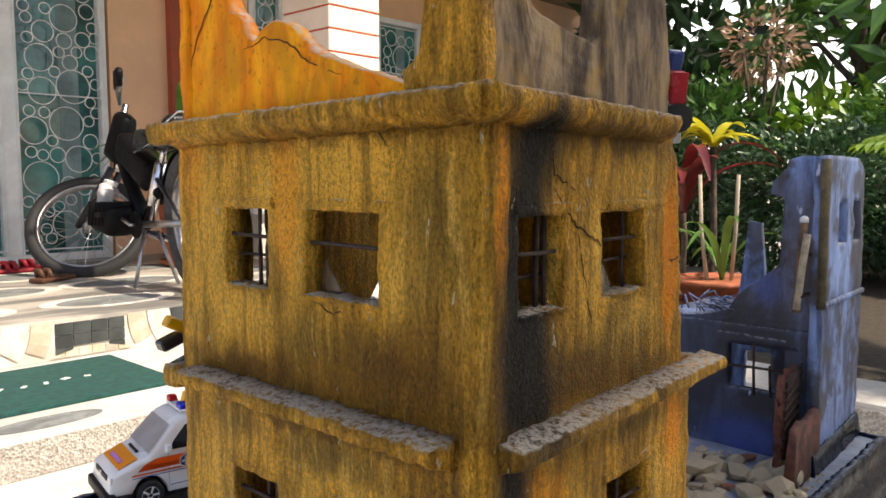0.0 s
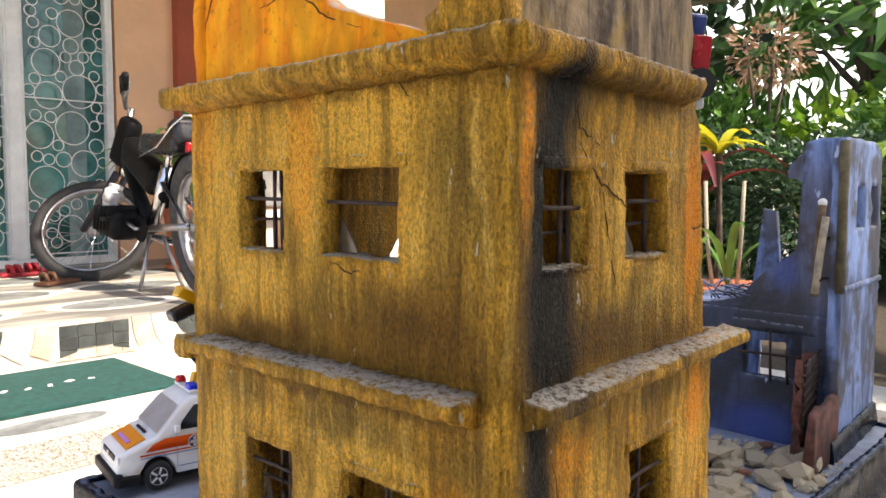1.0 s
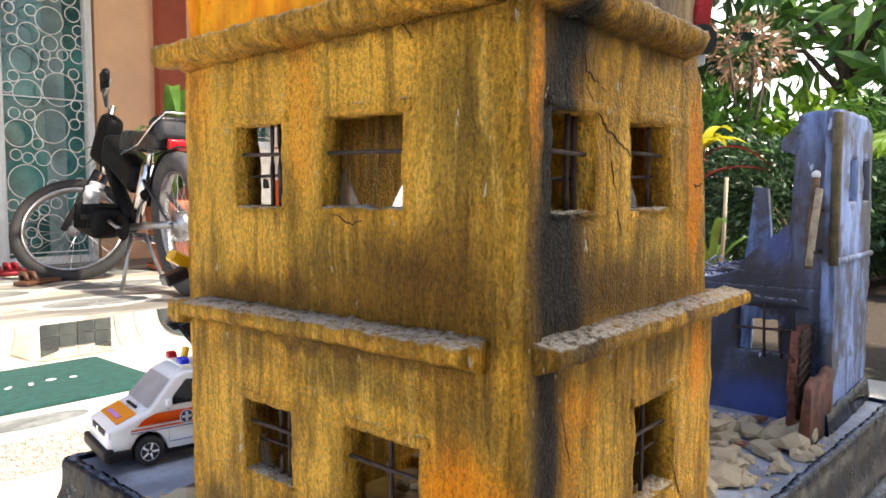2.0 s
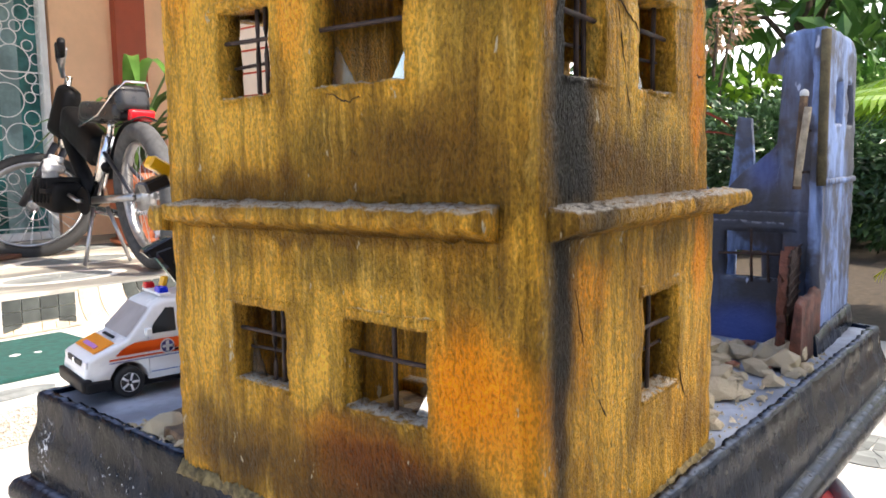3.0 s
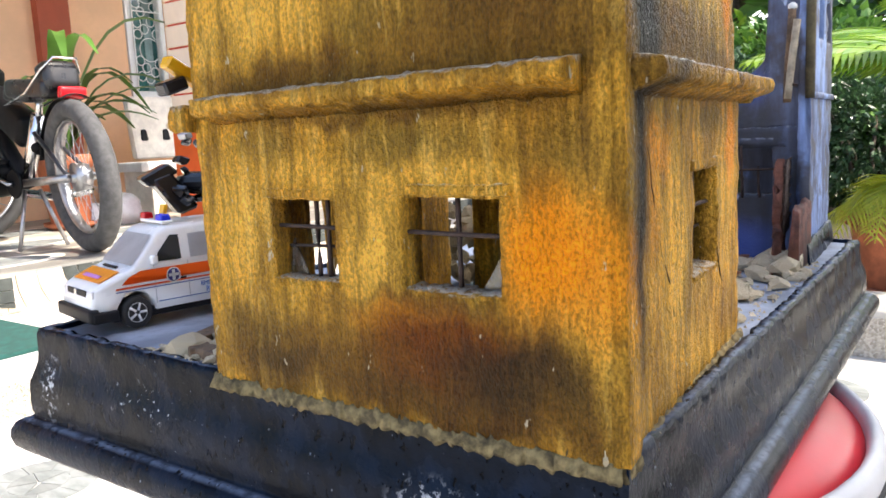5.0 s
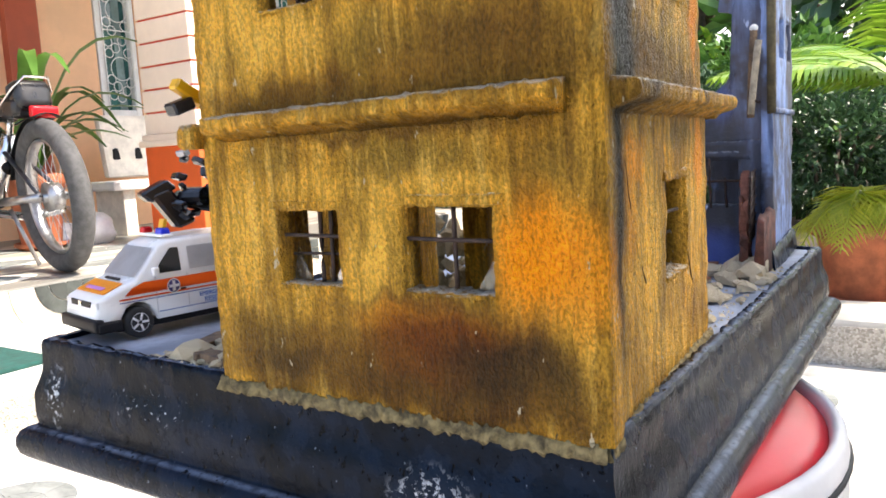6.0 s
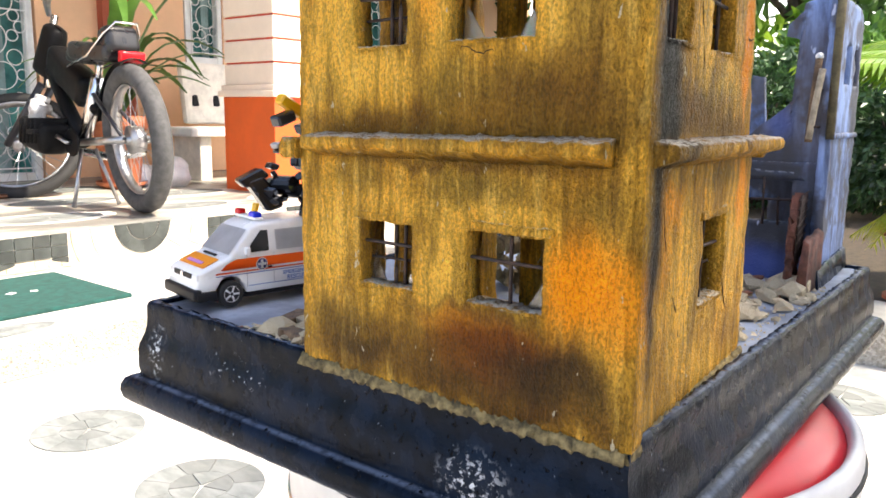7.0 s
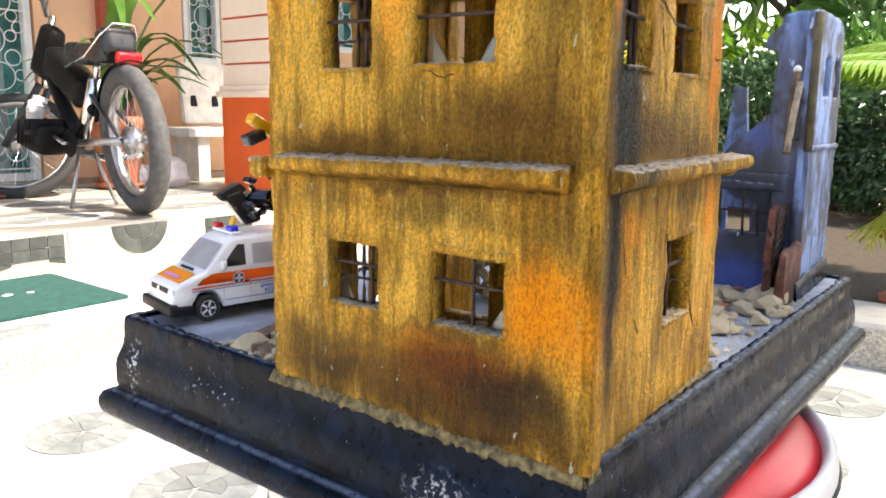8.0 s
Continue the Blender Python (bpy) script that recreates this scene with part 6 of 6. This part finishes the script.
for i in range(5):
    box(bm, (0.17, 0.012, 0.12), bb + Vector((-0.08, 0.14 + 0.038 * i, 0.05)), (10, 0, 0), 0.004, 1)
part("motor", bm, BIKE_BLACK, bike, "small black finned motor", True)
bm = bmesh.new()
cyl(bm, 0.040, 0.032, bb + Vector((-0.10, 0.24, 0.10)), bb + Vector((-0.08, 0.27, 0.19)), 16)
cyl(bm, 0.026, 0.026, bb + Vector((-0.13, 0.22, 0.15)), bb + Vector((-0.04, 0.25, 0.15)), 12)
box(bm, (0.06, 0.05, 0.03), bb + Vector((-0.06, 0.26, 0.20)), (10, 15, 0), 0.008)
part("carburettor", bm, SILVER, bike, "bright metal fitting on the motor", True)
bike_tube("exhaust", [bb + Vector((0.05, 0.1, -0.05)), bb + Vector((0.08, -0.1, -0.07)), rc + Vector((0.09, 0.10, -0.06))], 0.020, CHROME, "chromed pipe")
for sx in (-0.12, 0.10):
    bike_tube("stand_leg", [bb + Vector((sx * 0.3, -0.04, -0.03)), Vector((bb.x + sx, bb.y - 0.10, PORCH + 0.008))], 0.009, STEEL)


# ---- plants ----
def strap_plant(name, at, label, count, length, width, mat, seed, pot=None, lift=0.6, base_z=None):
    """A plant of long bending leaves, in a pot or from the ground."""
    rn = random.Random(seed)
    z0 = at[2] + (pot[1] * 0.9 if pot else 0)
    p = thing(name, at, label, "plant")
    if pot:
        bm = bmesh.new()
        r, h = pot
        lathe(bm, [(r * 0.62, 0), (r * 0.70, h * 0.1), (r * 0.95, h * 0.8), (r * 1.08, h * 0.82, 1), (r * 1.10, h * 0.97, 1), (r * 0.98, h * 1.0), (r * 0.9, h * 0.93), (r * 0.05, h * 0.90)], 56, at, r * 0.035, 14)
        part("pot", bm, TERRACOTTA, p, "terracotta pot with a scalloped rim", True)
        bm = bmesh.new()
        lathe(bm, [(r * 0.7, -0.0), (r * 0.95, h * 0.06), (r * 0.95, h * 0.10), (r * 0.6, h * 0.06)], 40, at, 0, 0)
        part("saucer", bm, TERRACOTTA, p)
    for i in range(count):
        a = rn.uniform(0, TAU)
        L, w = length * rn.uniform(0.6, 1.1), width * rn.uniform(0.7, 1.1)
        up, sag = rn.uniform(lift * 0.6, lift * 1.3), rn.uniform(0.9, 1.3)
        vs, fs = [], []
        n = 8
        for k in range(n + 1):
            t = k / n
            r = L * t * (0.55 + 0.3 * t)
            z = L * up * (t * 1.5 - t * t * sag)
            hw = w * 0.5 * math.sin(math.pi * min(1, 0.10 + 0.88 * t)) ** 0.7
            c = Vector((at[0] + r * math.cos(a), at[1] + r * math.sin(a), z0 + z))
            s = Vector((-math.sin(a), math.cos(a), 0)) * hw
            vs += [c - s + Vector((0, 0, hw * 0.35)), c, c + s + Vector((0, 0, hw * 0.35))]
        for k in range(n):
            b = 3 * k
            fs += [(b, b + 1, b + 4, b + 3), (b + 1, b + 2, b + 5, b + 4)]
        raw("leaf", vs, fs, mat, p, "", True)
    return p


def frond_plant(name, at, label, fronds, length, mat, seed, pot=None, pair=22, leaf=0.16, z_up=0.7, fall=1.35, slim=0.055):
    """A palm: arching stems with rows of slim leaflets."""
    rn = random.Random(seed)
    p = strap_plant(name, at, label, 0, 0, 0, mat, seed, pot)
    z0 = at[2] + (pot[1] * 0.9 if pot else 0)
    for i in range(fronds):
        a = TAU * i / fronds + rn.uniform(-0.35, 0.35)
        L, up = length * rn.uniform(0.75, 1.1), z_up * rn.uniform(0.6, 1.2)
        curve = [Vector((at[0] + L * t * (0.35 + 0.55 * t) * math.cos(a), at[1] + L * t * (0.35 + 0.55 * t) * math.sin(a), z0 + L * up * (1.9 * t - fall * t * t))) for t in (k / 16 for k in range(17))]
        bm = bmesh.new()
        tube(bm, curve, [0.010 * (1 - 0.8 * k / 16) for k in range(17)], 5)
        stem = part("frond", bm, mat, p, "", True)
        vs, fs = [], []
        for k in range(pair):
            t = 0.22 + 0.78 * k / pair
            q = t * 16
            j = min(15, int(q))
            c = curve[j].lerp(curve[j + 1], q - j)
            d = (curve[j + 1] - curve[j]).normalized()
            sd = d.cross(Vector((0, 0, 1))).normalized()
            ll = leaf * math.sin(math.pi * (0.15 + 0.8 * t)) * rn.uniform(0.85, 1.15)
            for sgn in (-1, 1):
                o = (sd * sgn + d * 0.65 + Vector((0, 0, -0.25))).normalized()
                wv = d * leaf * slim
                b = len(vs)
                vs += [c - wv, c + wv, c + o * ll * 0.6 + wv * 0.9 + Vector((0, 0, -0.02 * ll)), c + o * ll + Vector((0, 0, -0.22 * ll)), c + o * ll * 0.6 - wv * 0.9]
                fs += [(b, b + 1, b + 2, b + 4), (b + 2, b + 3, b + 4)]
        raw("frond_blade", vs, fs, mat, stem)
    return p


def shrub(name, at, radii, count, size, mat, seed, label, slim=0.5, hollow=0.45):
    p = thing(name, (at[0], at[1], 0), label, "shrub")
    rn = random.Random(seed)
    for i in range(5):
        bm = bmesh.new()
        a = TAU * i / 5
        tip = Vector((at[0] + radii[0] * 0.5 * math.cos(a), at[1] + radii[1] * 0.5 * math.sin(a), at[2] + radii[2] * 0.3))
        tube(bm, [(at[0] + 0.05 * math.cos(a), at[1] + 0.05 * math.sin(a), 0), Vector((at[0], at[1], at[2] * 0.5)).lerp(tip, 0.4), tip], [0.022, 0.016, 0.006], 6)
        part("stem", bm, BARK, p, "", True)
    def spot(rng):
        d = rng.normal(0, 1, 3)
        d /= np.linalg.norm(d)
        lump = 0.82 + 0.30 * noise.noise(Vector((d[0] * 2.2 + seed, d[1] * 2.2, d[2] * 2.2)))
        r = lump * (hollow + (1 - hollow) * rng.random() ** 0.4)
        c = np.array((at[0] + d[0] * r * radii[0], at[1] + d[1] * r * radii[1], max(0.02, at[2] + d[2] * r * radii[2])))
        return c, d
    v, f = leaf_cloud(seed, count, spot, size, slim=slim)
    raw("foliage", v, f, mat, p)
    return p


def tree(name, at, h, crown, count, size, mat, seed, label):
    p = thing(name, (at[0], at[1], 0), label, "tree")
    rn = random.Random(seed)
    bm = bmesh.new()
    tube(bm, [(at[0], at[1], 0), (at[0] + 0.05, at[1], h * 0.35), (at[0] - 0.03, at[1] + 0.05, h * 0.7), (at[0], at[1], h)], [0.11, 0.09, 0.06, 0.02], 10)
    part("trunk", bm, BARK, p, "", True)
    tips = []
    for i in range(9):
        a, z = TAU * i / 9 + rn.uniform(-0.3, 0.3), h * rn.uniform(0.45, 0.85)
        e = Vector((at[0] + crown * rn.uniform(0.5, 0.95) * math.cos(a), at[1] + crown * rn.uniform(0.5, 0.95) * math.sin(a), z + crown * rn.uniform(0.1, 0.6)))
        bm = bmesh.new()
        tube(bm, [(at[0], at[1], z * 0.85), Vector((at[0], at[1], z)).lerp(e, 0.5) + Vector((0, 0, 0.08)), e], [0.04, 0.025, 0.008], 6)
        part("limb", bm, BARK, p, "", True)
        tips.append(e)
    tips.append(Vector((at[0], at[1], h)))
    def spot(rng):
        e = tips[rng.integers(len(tips))]
        d = rng.normal(0, 1, 3)
        d /= np.linalg.norm(d)
        return np.array(e) + d * crown * 0.42 * rng.random() ** 0.5, d
    v, f = leaf_cloud(seed, count, spot, size, slim=0.4)
    raw("crown", v, f, mat, p)
    return p


bed = slab("planting_bed", (8.0, 7.0, 0.10), (6.55, -1.25, 0.05), SOIL, None, "dark soil of the planting bed", "soil", bevel=0.02)
kerb = slab("bed_kerb", (0.30, 7.0, 0.135), (2.40, -1.25, 0.0675), PAVING, None, "pale kerb of the planting bed", "kerb", bevel=0.01)
bm = bmesh.new()
box(bm, (0.008, 6.98, 0.115), (2.246, -1.25, 0.0585))
part("pebble_face", bm, PEBBLE, kerb, "pebble-washed face of the kerb")
strap_plant("potted_plant", (2.19, 4.20, PORCH), "green strap-leaved plant in a terracotta pot", 24, 0.80, 0.075, LEAF_MID, 3, (0.15, 0.42), 1.25)
frond_plant("potted_palm", (2.74, 0.155, 0.10), "yellow-green palm in a large terracotta pot", 14, 0.29, LEAF_LIME, 5, (0.16, 0.28), 26, 0.15, 0.85, 2.1, 0.028)
strap_plant("potted_plant", (3.95, 1.62, 0.10), "staked green sapling in a scalloped terracotta pot", 8, 0.50, 0.055, LEAF_MID, 9, (0.26, 0.14), 1.1)
strap_plant("potted_plant", (4.1, -0.75, 0.10), "broad-leaved plant in a terracotta pot", 9, 0.6, 0.12, LEAF_MID, 19, (0.22, 0.28), 0.9)
frond_plant("garden_palm", (3.02, 0.03, 0.74), "bright green palm among the shrubs", 13, 0.86, LEAF_BRIGHT, 7, None, 28, 0.24, 0.52)
strap_plant("croton", (4.36, 1.87, 0.95), "croton with curled yellow leaves", 22, 0.32, 0.075, LEAF_YELLOW, 31, None, 0.75)
strap_plant("cordyline", (4.35, 2.05, 0.55), "dark red cordyline with long leaves", 14, 0.75, 0.09, LEAF_RED, 33, None, 1.1)
for q, (n, at) in enumerate((("croton", (4.36, 1.87)), ("cordyline", (4.35, 2.05)), ("garden_palm", (3.02, 0.03)))):
    ob = bpy.data.objects[n]
    bm = bmesh.new()
    tube(bm, [(at[0], at[1], 0.03), (at[0] + 0.02, at[1] - 0.01, 0.4), (at[0], at[1], (0.97, 0.57, 0.75)[q])], 0.022, 8)
    part("trunk", bm, BARK, ob, "", True)
sapling = next(o for o in bpy.data.objects if o.name.startswith("potted_plant") and "staked" in o["label"])
for dx, dy, lean in ((-0.05, 0.06, 0.05), (0.03, -0.04, -0.02)):
    bm = bmesh.new()
    tube(bm, [(3.95 + dx, 1.62 + dy, 0.22), (3.95 + dx + lean * 0.4, 1.62 + dy + lean, 0.50), (3.95 + dx + lean, 1.62 + dy + lean * 1.6, 0.80)], 0.011, 7)
    part("stake", bm, PALEWOOD, sapling, "thin bamboo stake", True)
seed = 50
for x, y, z, rx, ry, rz, n, size, mat, lab in (
        (5.3, 1.55, 0.62, 0.75, 0.80, 0.62, 9000, 0.052, LEAF_DARK, "dense dark green clipped shrub"), (5.4, 0.55, 0.55, 0.70, 0.65, 0.55, 7000, 0.055, LEAF_DARK, "dense dark green clipped shrub"),
        (5.5, 2.60, 0.70, 0.80, 0.75, 0.70, 7000, 0.06, LEAF_DARK, "dense dark green shrub"), (5.2, -0.5, 0.55, 0.70, 0.80, 0.55, 6000, 0.06, LEAF_DARK, "dark green leafy shrub"),
        (6.4, 1.1, 0.80, 0.9, 1.1, 0.75, 5200, 0.10, LEAF_MID, "tall loose green shrub"), (6.5, 2.9, 0.90, 0.9, 1.0, 0.80, 5000, 0.11, LEAF_MID, "tall loose green shrub"),
        (6.5, -0.7, 0.85, 0.9, 1.1, 0.75, 5000, 0.10, LEAF_MID, "tall loose green shrub"), (6.9, 1.9, 1.0, 0.7, 0.8, 0.6, 900, 0.16, LEAF_BRIGHT, "loose shrub with bright broad leaves"),
        (6.4, 4.0, 0.9, 0.9, 0.8, 0.8, 4000, 0.10, LEAF_MID, "tall loose green shrub"), (5.0, 3.3, 0.6, 0.6, 0.6, 0.6, 4000, 0.06, LEAF_DARK, "dark green leafy shrub")):
    seed += 1
    shrub("shrub", (x, y, z), (rx, ry, rz), n, size, mat, seed, lab)
shrub("dried_shrub", (6.3, 2.35, 1.85), (0.36, 0.40, 0.34), 360, 0.075, LEAF_BROWN, 77, "tall shrub with dry brown leaves and seed heads", 0.4)
for x, y, h, c, n, size, mat in ((7.6, 1.9, 2.9, 1.0, 600, 0.30, LEAF_MID), (7.9, 0.2, 2.8, 1.0, 560, 0.30, LEAF_DARK), (7.8, 3.8, 2.9, 1.0, 560, 0.30, LEAF_DARK), (8.4, -1.6, 2.8, 1.0, 400, 0.30, LEAF_MID), (9.0, 1.0, 3.4, 1.2, 380, 0.30, LEAF_DARK)):
    seed += 1
    tree("garden_tree", (x, y), h, c, n, size, mat, seed, "leafy garden tree with gaps in its crown")
# added out of view to block the sun from the model
tree("shade_tree", (0.95, -2.3), 3.3, 1.15, 3000, 0.16, LEAF_MID, 91, "unseen leafy tree added to keep the sun off the model and stool")
GLOW = Nodes("bright_sky_haze", 1.0)
GLOW.colour((0.8, 0.8, 0.8))
GLOW.b.inputs["Emission Color"].default_value = (0.96, 0.98, 1.0, 1)
GLOW.b.inputs["Emission Strength"].default_value = 1.1
tagged(raw("backdrop", [(34, -40, 0), (34, 45, 0), (34, 45, 22), (34, -40, 22)], [(0, 3, 2, 1)], GLOW.m), "plain bright white haze of the distant sky", "backdrop", kind="structure")
# unseen wall, added to cut the sky light on the street-side faces
slab("wall_south", (8.0, 0.15, 2.6), (-0.5, -2.75, 1.3), CREAM, None, "plain cream wall added out of view to dim light on the model", "wall")
slab("garden_wall", (0.15, 12.0, 1.2), (10.2, 1.5, 0.6), CREAM, None, "pale garden wall behind the trees", "wall")
